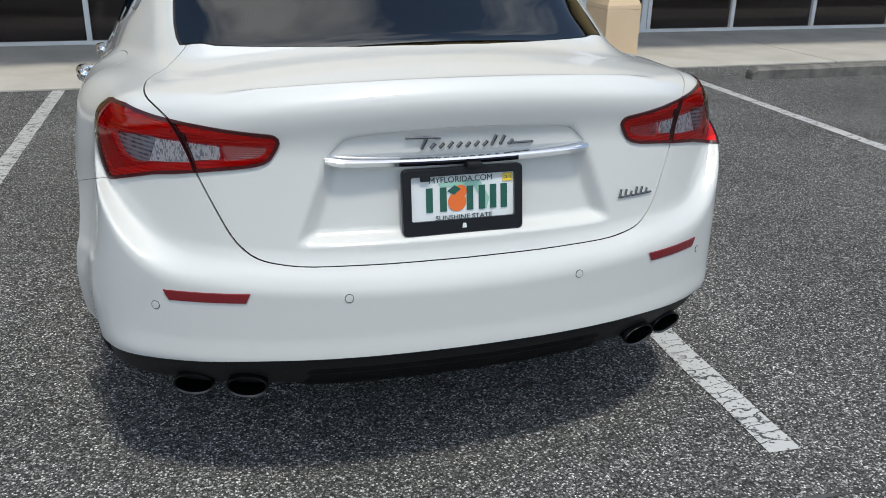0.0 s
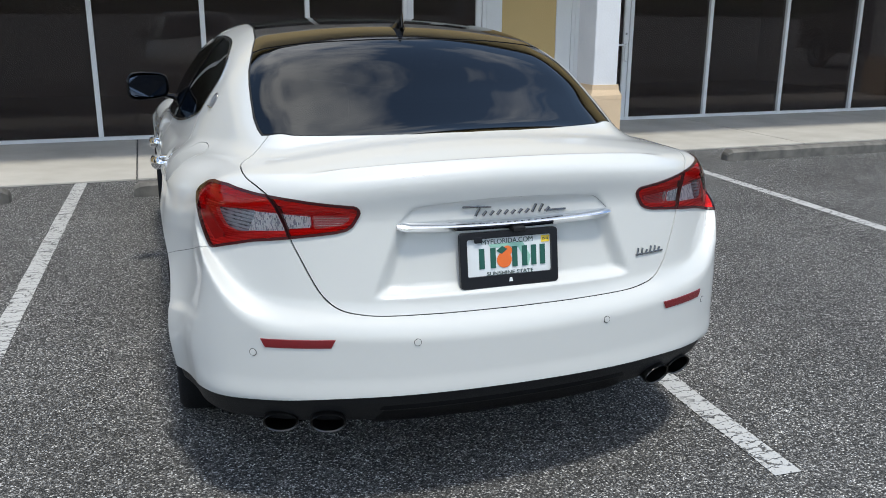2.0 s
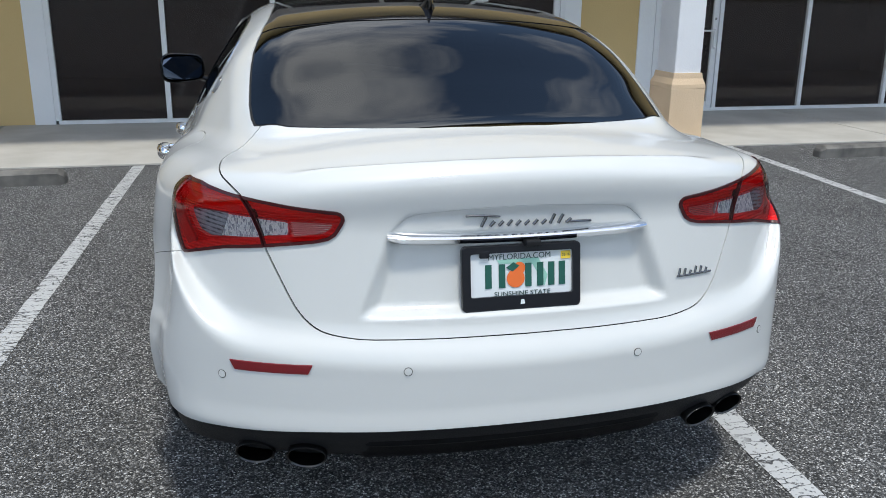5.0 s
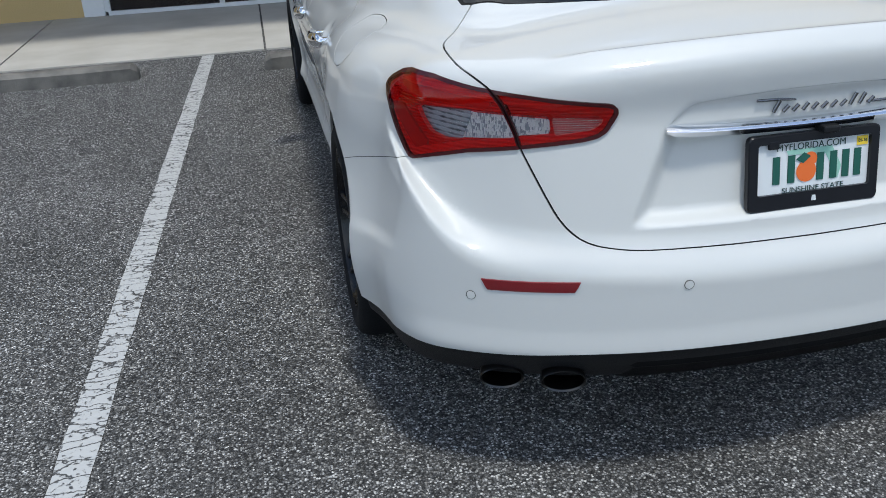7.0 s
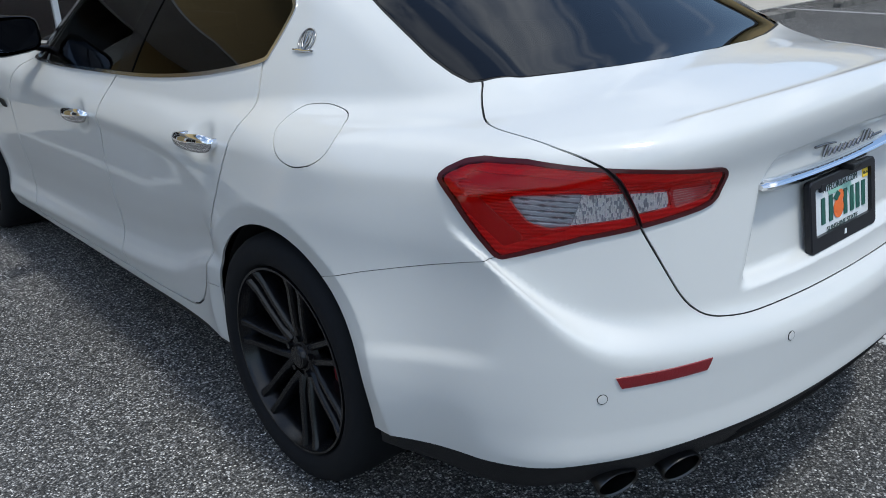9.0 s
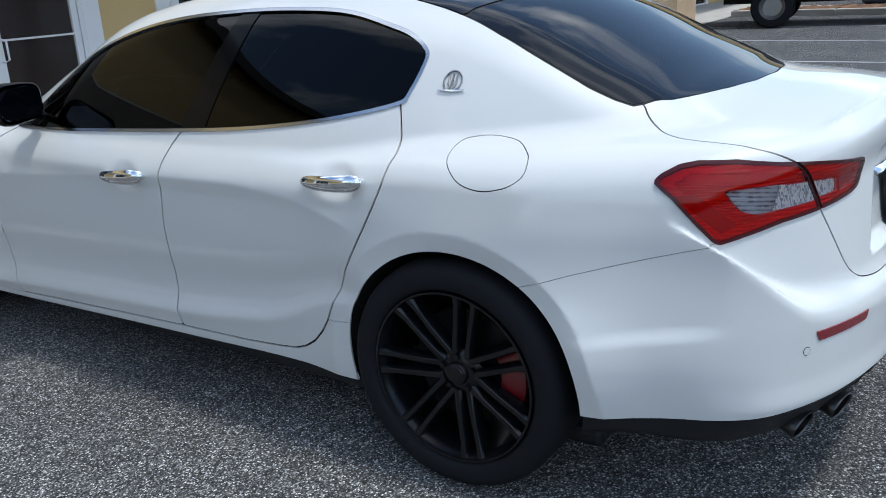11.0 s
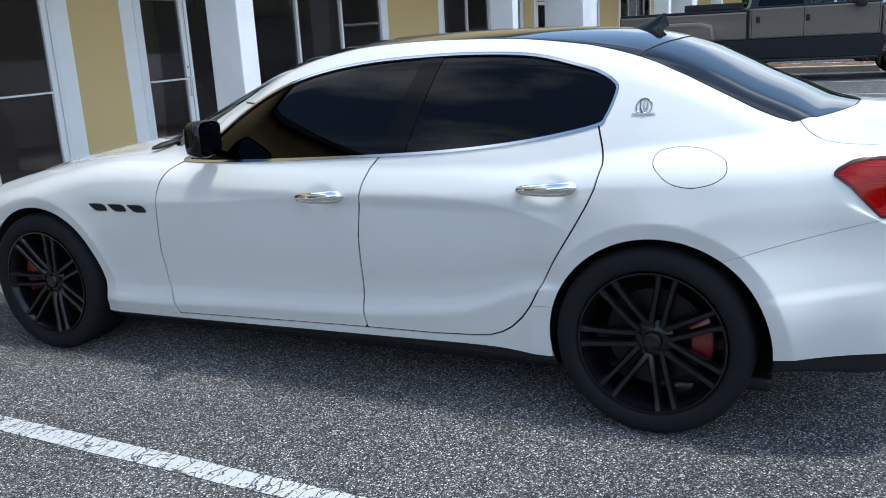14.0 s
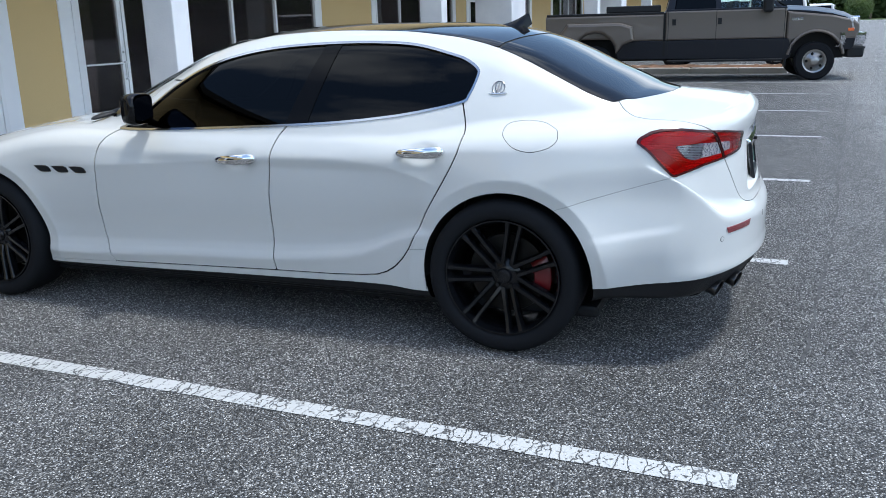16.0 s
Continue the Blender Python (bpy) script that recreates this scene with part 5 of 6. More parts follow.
# door handles, vents, emblem, mirrors
for s in (-1, 1):
    doors = [o for o in sedan.children if o.name.startswith(("front_door", "rear_door")) and sum(v.co.x for v in list(o.data.vertices)[:50]) * s > 0]
    for (hy, hz), kind in zip(HANDLES, ("front_door", "rear_door")):
        door = next(o for o in doors if o.name.startswith(kind))
        pts, wid = [], []
        bm = bmesh.new()
        rings = []
        for k in range(19):
            t = .5 - .5 * math.cos(math.pi * k / 18)
            y = hy + .114 - .232 * t
            z = hz - .006 + .012 * t
            out = .012 + .034 * math.sin(math.pi * t) ** .55
            w = .002 + (.0165 + .0095 * t) * max(0, 1 - abs(2 * t - 1) ** 6) ** .5
            x = s * (.938 + out)
            rings.append([bm.verts.new((x + s * .012 * math.cos(a), y, z + w * math.sin(a))) for a in np.linspace(0, 2 * math.pi, 12, endpoint=False)])
        for a, b in zip(rings, rings[1:]):
            for i in range(12):
                bm.faces.new((a[i], a[(i + 1) % 12], b[(i + 1) % 12], b[i]))
        bm.faces.new(rings[0][::-1])
        bm.faces.new(rings[-1])
        bmesh.ops.recalc_face_normals(bm, faces=bm.faces)
        part("handle", bm, CHROME, door, "chrome door handle", smooth=True)
        for e in (-1, 1):
            p = flank(hy + e * .092, hz - .004 * e, s)[0]
            part("handle_foot", box((min(p.x - s * .02, p.x + s * .022), p.y - .011, p.z - .011), (max(p.x - s * .02, p.x + s * .022), p.y + .011, p.z + .011), .004), CHROME, door, smooth=True)
    for k in range(3):
        y = 2.565 - k * .118
        outline = [(y + .053, .770), (y + .02, .772), (y - .026, .772), (y - .046, .764), (y - .058, .746), (y - .054, .741), (y - .01, .739), (y + .012, .741), (y + .03, .751)]
        bm = bmesh.new()
        f = [bm.verts.new(flank(a, b, s)[0] + Vector((s * .003, 0, 0))) for a, b in outline]
        bm.faces.new(f)
        vent = part("side_vent", bm, SOOT, sedan, "black side vent with a chrome rim")
        bm = bmesh.new()
        loop = [flank(a, b, s)[0] + Vector((s * .004, 0, 0)) for a, b in outline]
        part("vent_rim", tube(loop + loop[:1], .0016, 6), BADGE, vent, smooth=True)
    ring = [flank(.066 + .027 * math.cos(a), 1.166 + .026 * math.sin(a), s) for a in np.linspace(0, 2 * math.pi, 25)]
    badge = part("side_emblem", tube([p + n * .003 for p, n in ring], .0026, 8), STEEL, sedan, "oval chrome emblem", smooth=True)
    part("emblem_bar", tube([p + n * .004 for p, n in (flank(.106, 1.142, s), flank(.066, 1.141, s), flank(.026, 1.142, s))], [.002, .0045, .002], 8), CHROME, badge, smooth=True)
    for bend in (-.011, 0, .011):
        part("emblem_shape", tube([p + n * .004 for p, n in (flank(.066, 1.143, s), flank(.066 + bend, 1.160, s), flank(.066 + bend * 1.1, 1.184, s))], [.004, .0035, .002], 8), STEEL, badge, smooth=True)
    # mirror
    mirror = part("side_mirror", bmesh.new(), MIRROR_SHELL, sedan, "black door mirror")
    bm = bmesh.new()
    rings = []
    for y, k in ((1.828, .93), (1.834, 1.0), (1.865, 1.0), (1.895, .93), (1.918, .76), (1.932, .5), (1.936, .2)):
        ring = []
        for a in np.linspace(0, 2 * math.pi, 28, endpoint=False):
            c, d = math.cos(a), math.sin(a)
            e = 4.0
            r = (abs(c) ** e + abs(d) ** e) ** (-1 / e)
            ring.append(bm.verts.new((s * (.976 + .110 * c * r * k + (1 - k) * -.02), y - .030 * c * (1 if y < 1.87 else .6), 1.082 + (.075 * d * r + .008 * c * d) * k)))
        rings.append(ring)
    for a, b in zip(rings, rings[1:]):
        for i in range(28):
            bm.faces.new((a[i], a[(i + 1) % 28], b[(i + 1) % 28], b[i]))
    bm.faces.new(rings[-1])
    bmesh.ops.recalc_face_normals(bm, faces=bm.faces)
    bm.to_mesh(mirror.data)
    bm.free()
    mirror.data.polygons.foreach_set("use_smooth", [True] * len(mirror.data.polygons))
    ring = []
    for a in np.linspace(0, 2 * math.pi, 28, endpoint=False):
        c, d = math.cos(a), math.sin(a)
        r = (abs(c) ** 4 + abs(d) ** 4) ** (-1 / 4)
        ring.append((s * (.976 + .099 * c * r), 1.826 - .030 * c, 1.082 + .059 * d * r))
    part("mirror_glass", prism(ring, (0, .006, 0)), MIRROR, mirror, "blue-grey mirror glass")
    part("mirror_arm", tube([(s * .84, 1.93, 1.012), (s * .90, 1.91, 1.025), (s * .96, 1.89, 1.04)], [.03, .022, .03], 10, squash=.6), BLACK_GLOSS, mirror, smooth=True)

# roof aerial
bm = bmesh.new()
rings = []
for y, w, h in ((.290, .010, .006), (.26, .026, .018), (.218, .031, .040), (.180, .026, .068), (.166, .015, .072), (.150, .010, .022)):
    z0 = float(roof(np.array(y))) - .004
    rings.append([bm.verts.new((w * c * (1 - .72 * max(d, 0) ** .6), y - .03 * max(d, 0), z0 + h * max(d, 0))) for c, d in ((math.cos(a), math.sin(a)) for a in np.linspace(-.3, math.pi + .3, 13))])
for a, b in zip(rings, rings[1:]):
    for i in range(12):
        bm.faces.new((a[i], a[i + 1], b[i + 1], b[i]))
bm.faces.new(rings[-1])
bmesh.ops.recalc_face_normals(bm, faces=bm.faces)
part("roof_aerial", bm, BLACK_GLOSS, sedan, "black shark-fin roof aerial", smooth=True)
# floor and tail blocks, unseen, added to shade the ground under the car
part("floor_pan", box((-.80, -.40, .150), (.80, 3.35, .21), .02), BLACK_PLASTIC, sedan)
for e in (-1, 1):
    part("silencer", box((min(e * .30, e * .76), -.84, .265), (max(e * .30, e * .76), -.42, .36), .05), SOOT, sedan, smooth=True)
# black skirts under the sills, which also darken the ground beneath
for e in (-1, 1):
    bm = prism([(e * .80, .44, .255), (e * .872, .44, .255), (e * .858, .44, .195), (e * .80, .44, .185)], (0, 2.16, 0), bevel=.008)
    part("side_skirt", bm, BLACK_PLASTIC, sedan, "black plastic skirt under the sill")
# wiper and its cowl
part("wiper_base", tube([(-.70, 2.425, .992), (-.685, 2.422, .995), (-.65, 2.412, 1.002), (-.61, 2.392, 1.010), (-.58, 2.372, 1.016), (-.568, 2.364, 1.018)], [.004, .018, .026, .026, .018, .004], 12, squash=.5), BLACK_PLASTIC, sedan, smooth=True)
part("wiper", tube([(-.64, 2.41, 1.0), (-.45, 2.47, 1.018), (-.05, 2.56, 1.035)], [.010, .009, .006], 8), BLACK_PLASTIC, sedan, smooth=True)


# cabin: seats, dashboard, steering wheel
def seat(x, y, wide):
    root = new("seat")
    root.parent, root.matrix_basis = sedan, Matrix.Translation((x, y, 0))
    part("cushion", box((-wide, -.25, .38), (wide, .28, .55), .05), SEAT, root, smooth=True)
    bm = box((-wide, -.10, .50), (wide, .06, 1.05), .05)
    bmesh.ops.rotate(bm, verts=bm.verts, cent=(0, 0, .5), matrix=Matrix.Rotation(radians(16), 3, "X"))
    bmesh.ops.translate(bm, verts=bm.verts, vec=(0, -.24, 0))
    part("backrest", bm, SEAT, root, smooth=True)
    bm = box((-.13, -.52, 1.06), (.13, -.42, 1.22), .04)
    part("headrest", bm, SEAT, root, smooth=True)


for x in (-.38, .38):
    seat(x, 1.35, .25)
    seat(x, .50, .27)
part("dashboard", box((-.72, 1.95, .70), (.72, 2.30, .98), .08), SEAT, sedan, smooth=True)
bm = bmesh.new()
loop = [Vector((-.38 + .185 * math.cos(a), 1.80 + .07 * math.sin(a), .93 + .172 * math.sin(a))) for a in np.linspace(0, 2 * math.pi, 37)]
part("steering_wheel", tube(loop, .016, 8), SEAT, sedan, smooth=True)
part("cabin_floor", box((-.80, -.3, .30), (.80, 2.4, .34)), SEAT, sedan)
part("parcel_shelf", box((-.62, -.42, .98), (.62, .12, 1.02)), SEAT, sedan)


# ---- pickup truck farther along the row ----
def pickup(m):
    """Built nose towards +y, centred on its length."""
    t = empty("pickup_truck", m, label="tan and dark navy crew-cab pickup truck parked nose out", category="truck", )
    arch = lambda y, r, z0, n=9: [(y + r * math.cos(a), z0 + r * math.sin(a)) for a in np.linspace(math.pi, 0, n)]

    def slab(name, pts, x0, x1, mat, bevel=.035, label="", parent=None):
        bm = prism([(x0, y, z) for y, z in pts], (x1 - x0, 0, 0))
        if bevel:
            bmesh.ops.bevel(bm, geom=[e for e in bm.edges if abs(e.verts[0].co.x - e.verts[1].co.x) < 1e-5], offset=bevel, segments=2, profile=.5, affect="EDGES")
        return part(name, bm, mat, parent or t, label)
    F, R = 2.30, -2.25
    slab("rear_skirt", [(-3.3, .56), (R - .47, .56), (R - .38, .80), (R - .34, .88), (-3.32, .88)], -1.0, 1.0, TRUCK_NAVY, .01)
    slab("rocker_panel", [(R + .50, .50), (1.75, .46), (F - .50, .50), (F - .42, .80), (F - .38, .88), (R + .34, .88), (R + .40, .78)], -1.0, 1.0, TRUCK_NAVY, .01)
    slab("front_skirt", [(F + .54, .62), (3.02, .64), (3.06, .86), (F + .50, .86)], -.99, .99, TRUCK_NAVY, .01)
    for y in (F, R):
        part("wheel_housing", box((-.80, y - .62, .48), (.80, y + .62, 1.22)), SOOT, t)
    part("chassis", box((-.70, -3.2, .45), (.70, 2.9, .90)), SOOT, t)
    slab("bed_side", [(-3.34, .885), (R - .40, .885), (R - .3, .93), (R + .3, .93), (R + .40, .885), (-.78, .885), (-.78, 1.44), (-3.34, 1.44)], -1.0, 1.0, TRUCK_TAN)
    for s in (-1, 1):
        x0, x1 = (1.0, 1.18) if s > 0 else (-1.18, -1.0)
        slab("fender_flare", [(R - .85, .95), (R - .55, .75)] + arch(R, .46, .62) + [(R + .60, .80), (R + .85, .90), (R + .80, 1.20), (R + .55, 1.28), (R - .60, 1.28)], x0, x1, TRUCK_TAN, .06)
    slab("cab_body", [(-.76, .885), (1.70, .885), (1.70, 1.50), (-.76, 1.50)], -1.0, 1.0, TRUCK_TAN)
    slab("front_fender", [(1.71, .80), (F - .56, .80)] + arch(F, .54, .46, 13)[1:-1] + [(F + .56, .84), (3.06, .86), (3.13, 1.0), (3.12, 1.14), (3.03, 1.22), (2.6, 1.33), (1.71, 1.43)], -1.0, 1.0, TRUCK_TAN, .04)
    for s in (-1, 1):
        bm = bmesh.new()
        hoop = [(1.0 * s, F + .55 * math.cos(a), .46 + .56 * math.sin(a)) for a in np.linspace(.15, math.pi - .15, 15)]
        part("arch_lip", tube(hoop, .03, 8), TRUCK_TAN, t, smooth=True)
    # bonnet: crowned, falling to the grille
    bm = bmesh.new()
    rows = []
    for y, z in ((1.60, 1.545), (1.95, 1.535), (2.35, 1.50), (2.70, 1.44), (2.95, 1.37), (3.08, 1.29), (3.11, 1.20)):
        rows.append([bm.verts.new((x, y - .10 * (abs(x) / .92) ** 3, z - .075 * (abs(x) / .92) ** 2.5 + (.02 if .30 < abs(x) < .55 else 0))) for x in np.linspace(-.94, .94, 17)])
    for p, q in zip(rows, rows[1:]):
        for i in range(16):
            bm.faces.new((p[i], p[i + 1], q[i + 1], q[i]))
    got = bmesh.ops.extrude_face_region(bm, geom=list(bm.faces))
    bmesh.ops.translate(bm, verts=[g for g in got["geom"] if isinstance(g, bmesh.types.BMVert)], vec=(0, 0, -.14))
    bmesh.ops.recalc_face_normals(bm, faces=bm.faces)
    part("bonnet", bm, TRUCK_NAVY, t, "dark navy bonnet", smooth=True)
    # cab above the belt line: roof on pillars, with a seat row behind the glass
    part("cab_roof", prism([(-.80, -.62, 1.97), (-.80, .93, 1.97), (-.74, .88, 2.09), (-.74, -.58, 2.09)], (1.6, 0, 0), bevel=.03), TRUCK_NAVY, t)
    part("belt_rail", box((-.99, -.75, 1.47), (.99, 1.70, 1.53), .02), TRUCK_NAVY, t)
    for s in (-1, 1):
        for y0, u0, w0, w1 in ((-.66, -.57, .16, .12), (.33, .30, .11, .09), (1.62, .90, .11, .09)):
            lo = [(s * .965, y0 - w0 / 2, 1.50), (s * .965, y0 + w0 / 2, 1.50), (s * .90, y0 + w0 / 2, 1.50), (s * .90, y0 - w0 / 2, 1.50)]
            hi = [(s * .815, u0 - w1 / 2, 1.99), (s * .815, u0 + w1 / 2, 1.99), (s * .76, u0 + w1 / 2, 1.99), (s * .76, u0 - w1 / 2, 1.99)]
            bm = bmesh.new()
            a, b = [bm.verts.new(p) for p in lo], [bm.verts.new(p) for p in hi]
            for i in range(4):
                bm.faces.new((a[i], a[(i + 1) % 4], b[(i + 1) % 4], b[i]))
            bmesh.ops.recalc_face_normals(bm, faces=bm.faces)
            part("pillar", bm, TRUCK_NAVY, t)
    part("cab_back", prism([(-.93, -.74, 1.50), (.93, -.74, 1.50), (.80, -.60, 1.98), (-.80, -.60, 1.98)], (0, .02, 0)), TRUCK_NAVY, t)
    for y in (-.25, .72):
        part("seat", box((-.75, y - .10, 1.20), (.75, y + .05, 1.68), .04), SEAT, t)
    for s in (-1, 1):
        for y0, y1, u0, u1 in ((-.56, .28, -.50, .24), (.39, 1.55, .35, .86)):
            q = [(y0, 1.53, .945), (y1, 1.53, .945), (u1, 1.94, .828), (u0, 1.94, .828)]
            part("side_window", prism([(s * (x + .004), y, z) for y, z, x in q], (s * .006, 0, 0)), CAR_GLASS if y0 < 0 else TRUCK_GLASS, t)
        for y in (-.58, .36):
            part("door_handle", box((s * 1.0 - .012, y - .04, 1.20), (s * 1.0 + .014, y + .04, 1.33), .006), BLACK_PLASTIC, t)
        for y in (-.70, .29, 1.66):
            part("door_gap", box((s * 1.0 - .001, y - .006, .60), (s * 1.0 + .0015, y + .006, 1.50)), SEAL, t)
        part("bed_gap", box((s * .99 - .02, -.80, .56), (s * .99 + .012, -.755, 1.46)), SOOT, t)
        part("mirror", box((min(s * 1.02, s * 1.24), 1.20, 1.42), (max(s * 1.02, s * 1.24), 1.40, 1.74), .05), BLACK_PLASTIC, t)
        part("mirror_arm", box((min(s * .94, s * 1.06), 1.30, 1.50), (max(s * .94, s * 1.06), 1.42, 1.56), .01), BLACK_PLASTIC, t)
        part("headlight", prism([(s * .66, 3.10, 1.03), (s * 1.0, 2.98, 1.03), (s * 1.0, 2.92, 1.27), (s * .66, 3.08, 1.28)], (0, .06, 0), bevel=.012), CLEAR_LENS, t)
        part("turn_lamp", box((min(s * .90, s * 1.012), 2.90, 1.0), (max(s * .90, s * 1.012), 3.02, 1.06), .01), ORANGE, t)
        part("badge", box((s * 1.0 - .002, 1.80, 1.24), (s * 1.0 + .006, 2.02, 1.29), .002), CHROME, t)
        part("running_board", box((min(s * .86, s * 1.06), -.70, .42), (max(s * .86, s * 1.06), 1.66, .47), .015), BLACK_PLASTIC, t)
        part("mud_flap", box((min(s * .80, s * 1.0), F - .60, .30), (max(s * .80, s * 1.0), F - .57, .62), .004), BLACK_PLASTIC, t)
        for y in (F, R):
            xs = (.98,) if y == F else (1.14, .86)
            for x in xs:
                w = new("wheel")
                w.parent, w.matrix_basis = t, Matrix.Translation((s * x, y, .40)) @ Matrix.Rotation(math.pi if s > 0 else 0, 4, "Z")
                part("tyre", turned([(.02, .235), (.0, .26), (.0, .36), (.03, .395), (.2, .395), (.23, .36), (.23, .25)], 40, closed=True), RUBBER, w, smooth=True)
                part("rim", turned([(.01, .24), (.02, .21), (.06, .19), (.03, .12), (.0, .10), (-.02, .06), (-.02, .0)] if y == F else [(.01, .24), (.06, .2), (.12, .17), (.12, .0)], 32), STEEL, w, smooth=True)
                if y == F:
                    for k in range(5):
                        a = 2 * math.pi * k / 5
                        bm = turned([(.036, .0), (.036, .03)], 14)
                        bmesh.ops.translate(bm, verts=bm.verts, vec=(-.012, .155 * math.cos(a), .155 * math.sin(a)))
                        part("rim_hole", bm, SOOT, w)
    grille = part("grille", box((-.64, 3.06, .98), (.64, 3.20, 1.30), .03), CHROME, t)
    for k in range(4):
        part("grille_slot", box((-.58, 3.195, 1.02 + k * .066), (.58, 3.206, 1.062 + k * .066), .004), SOOT, grille)
    # bumper wraps round the corners
    bm = bmesh.new()
    rows = []
    for x in np.linspace(-1.03, 1.03, 21):
        y = 3.38 - .10 * abs(x) ** 2 - .50 * (max(abs(x) - .78, 0) / .25) ** 1.4
        rows.append([bm.verts.new((x, y + dy, z)) for dy, z in ((-.10, .98), (-.01, .965), (.0, .88), (-.03, .72), (-.12, .69))])
    for p, q in zip(rows, rows[1:]):
        for i in range(4):
            bm.faces.new((p[i], p[i + 1], q[i + 1], q[i]))
    bmesh.ops.solidify(bm, geom=list(bm.faces), thickness=.02)
    bmesh.ops.recalc_face_normals(bm, faces=bm.faces)
    part("front_bumper", bm, CHROME, t, "chrome front bumper", smooth=True)
    part("bumper_valance", box((-.94, 2.92, .46), (.94, 3.26, .70), .04), BLACK_PLASTIC, t)
    for x in (-.42, .42):
        part("tow_hook", tube([(x, 3.22, .60), (x, 3.36, .60), (x, 3.38, .66)], .022, 8), BLACK_PLASTIC, t, smooth=True)
    part("bed_cover", box((-.98, -3.32, 1.44), (.98, -.80, 1.49), .01), BLACK_PLASTIC, t)
    part("tool_box", box((-.95, -2.02, 1.49), (.95, -.86, 1.63), .02), BLACK_PLASTIC, t)
    part("windscreen", prism([(-.84, 1.70, 1.53), (.84, 1.70, 1.53), (.72, .985, 1.97), (-.72, .985, 1.97)], (0, .008, .012)), CAR_GLASS, t)
    part("rear_bumper", box((-.95, -3.52, .56), (.95, -3.34, .74), .02), STEEL, t)
    return t


pickup(Matrix.Translation((17.55, .80, 0)) @ Matrix.Rotation(math.pi + radians(8), 4, "Z") @ Matrix.Scale(1.065, 4))


# ---- kerbed island behind the truck ----
island = empty("kerb_island", pose(19.45, -1.25, 0, 0, 0, -3), label="concrete kerb round a mulched planting strip", category="kerb")
for k in range(5):
    part("kerb_stone", box((0, k * 1.22, -.02), (.16, k * 1.22 + 1.21, .15), .02), CONCRETE, island)
    part("kerb_stone", box((1.5, k * 1.22, -.02), (1.66, k * 1.22 + 1.21, .15), .02), CONCRETE, island)
part("kerb_stone", box((.16, 0, -.02), (1.5, .16, .15), .02), CONCRETE, island)
bm = bmesh.new()
bmesh.ops.create_grid(bm, x_segments=14, y_segments=50, size=.5, matrix=Matrix.Translation((.83, 3.13, .13)) @ Matrix.Diagonal((1.34, 5.9, 1, 1)))
rng = random.Random(3)
for v in bm.verts:
    v.co.z += rng.uniform(-.02, .05)
part("mulch_bed", bm, MULCH, island, "brown wood mulch")


# ---- far cars, verge and trees beyond the lot ----
def far_car(m, tall, back, label):
    """A white car nose towards +y; back: how far the cabin reaches (a pickup's ends early)."""
    c = empty("parked_car", m, label=label, category="car", group="far parked cars")
    belt = tall * .58
    arch = lambda y, r: [(y + r * math.cos(a), .36 + r * math.sin(a)) for a in np.linspace(math.pi, 0, 9)]
    body = [(-2.35, .42)] + arch(-1.45, .42)[::1] + arch(1.45, .42) + [(2.36, .44), (2.40, .80), (2.25, belt - .12), (1.25, belt), (-2.38, belt), (-2.42, .8)]
    part("body", prism([(-.92, y, z) for y, z in body], (1.84, 0, 0), bevel=.03), FAR_WHITE, c)
    part("chassis", box((-.75, -2.2, .3), (.75, 2.2, .6)), SOOT, c)
    bm = bmesh.new()
    a = [bm.verts.new((x, y, belt)) for x, y in ((-.88, back), (.88, back), (.88, 1.30), (-.88, 1.30))]
    b = [bm.verts.new((x, y, tall - .07)) for x, y in ((-.70, back + .22), (.70, back + .22), (.70, .45), (-.70, .45))]
    for i in range(4):
        bm.faces.new((a[i], a[(i + 1) % 4], b[(i + 1) % 4], b[i]))
    part("glasshouse", bm, BLACK_GLOSS, c, "dark windows")
    part("roof", prism([(-.71, back + .16, tall - .08), (-.71, .50, tall - .08), (-.62, .36, tall), (-.62, back + .3, tall)], (1.42, 0, 0), bevel=.02), FAR_WHITE, c)
    for e in (-1, 1):
        for y, u in ((back + .10, back + .26), ((back + 1.3) * .5, (back + 1.0) * .5), (1.28, .44)):
            part("pillar", tube([(e * .885, y, belt - .02), (e * .705, u, tall - .05)], .045, 8), FAR_WHITE, c)
        part("mirror", box((min(e * .92, e * 1.10), 1.02, belt - .02), (max(e * .92, e * 1.10), 1.14, belt + .16), .03), FAR_WHITE, c)
        for y in (-1.45, 1.45):
            w = part("wheel", turned([(-.1, .0), (-.1, .33), (-.08, .36), (.08, .36), (.1, .33), (.1, .0)], 28), RUBBER, c, smooth=True)
            w.matrix_basis = Matrix.Translation((e * .84, y, .36))
            part("rim", turned([(-.105, .0), (-.105, .10), (-.102, .22)] if e < 0 else [(.105, .0), (.105, .10), (.102, .22)], 20), STEEL, w, smooth=True)
    return c


far_car(pose(23.4, .42, 0, 0, 0, -4), 1.92, -2.30, "tall white sport utility car parked beyond the truck")
# the second is a far pickup, simplified to a plain car shape
far_car(pose(30.8, -1.0, 0, 0, 0, -4), 1.80, -1.95, "plain white car parked far along the row")
far_car(pose(37.0, -1.6, 0, 0, 0, 176), 1.55, -2.0, "white car parked at the far end of the row")
tagged(part("grass_verge", box((196, -360, -.05), (900, 300, .06)), GRASS), "strip of green grass at the far edge of the lot", "grass", kind="structure")


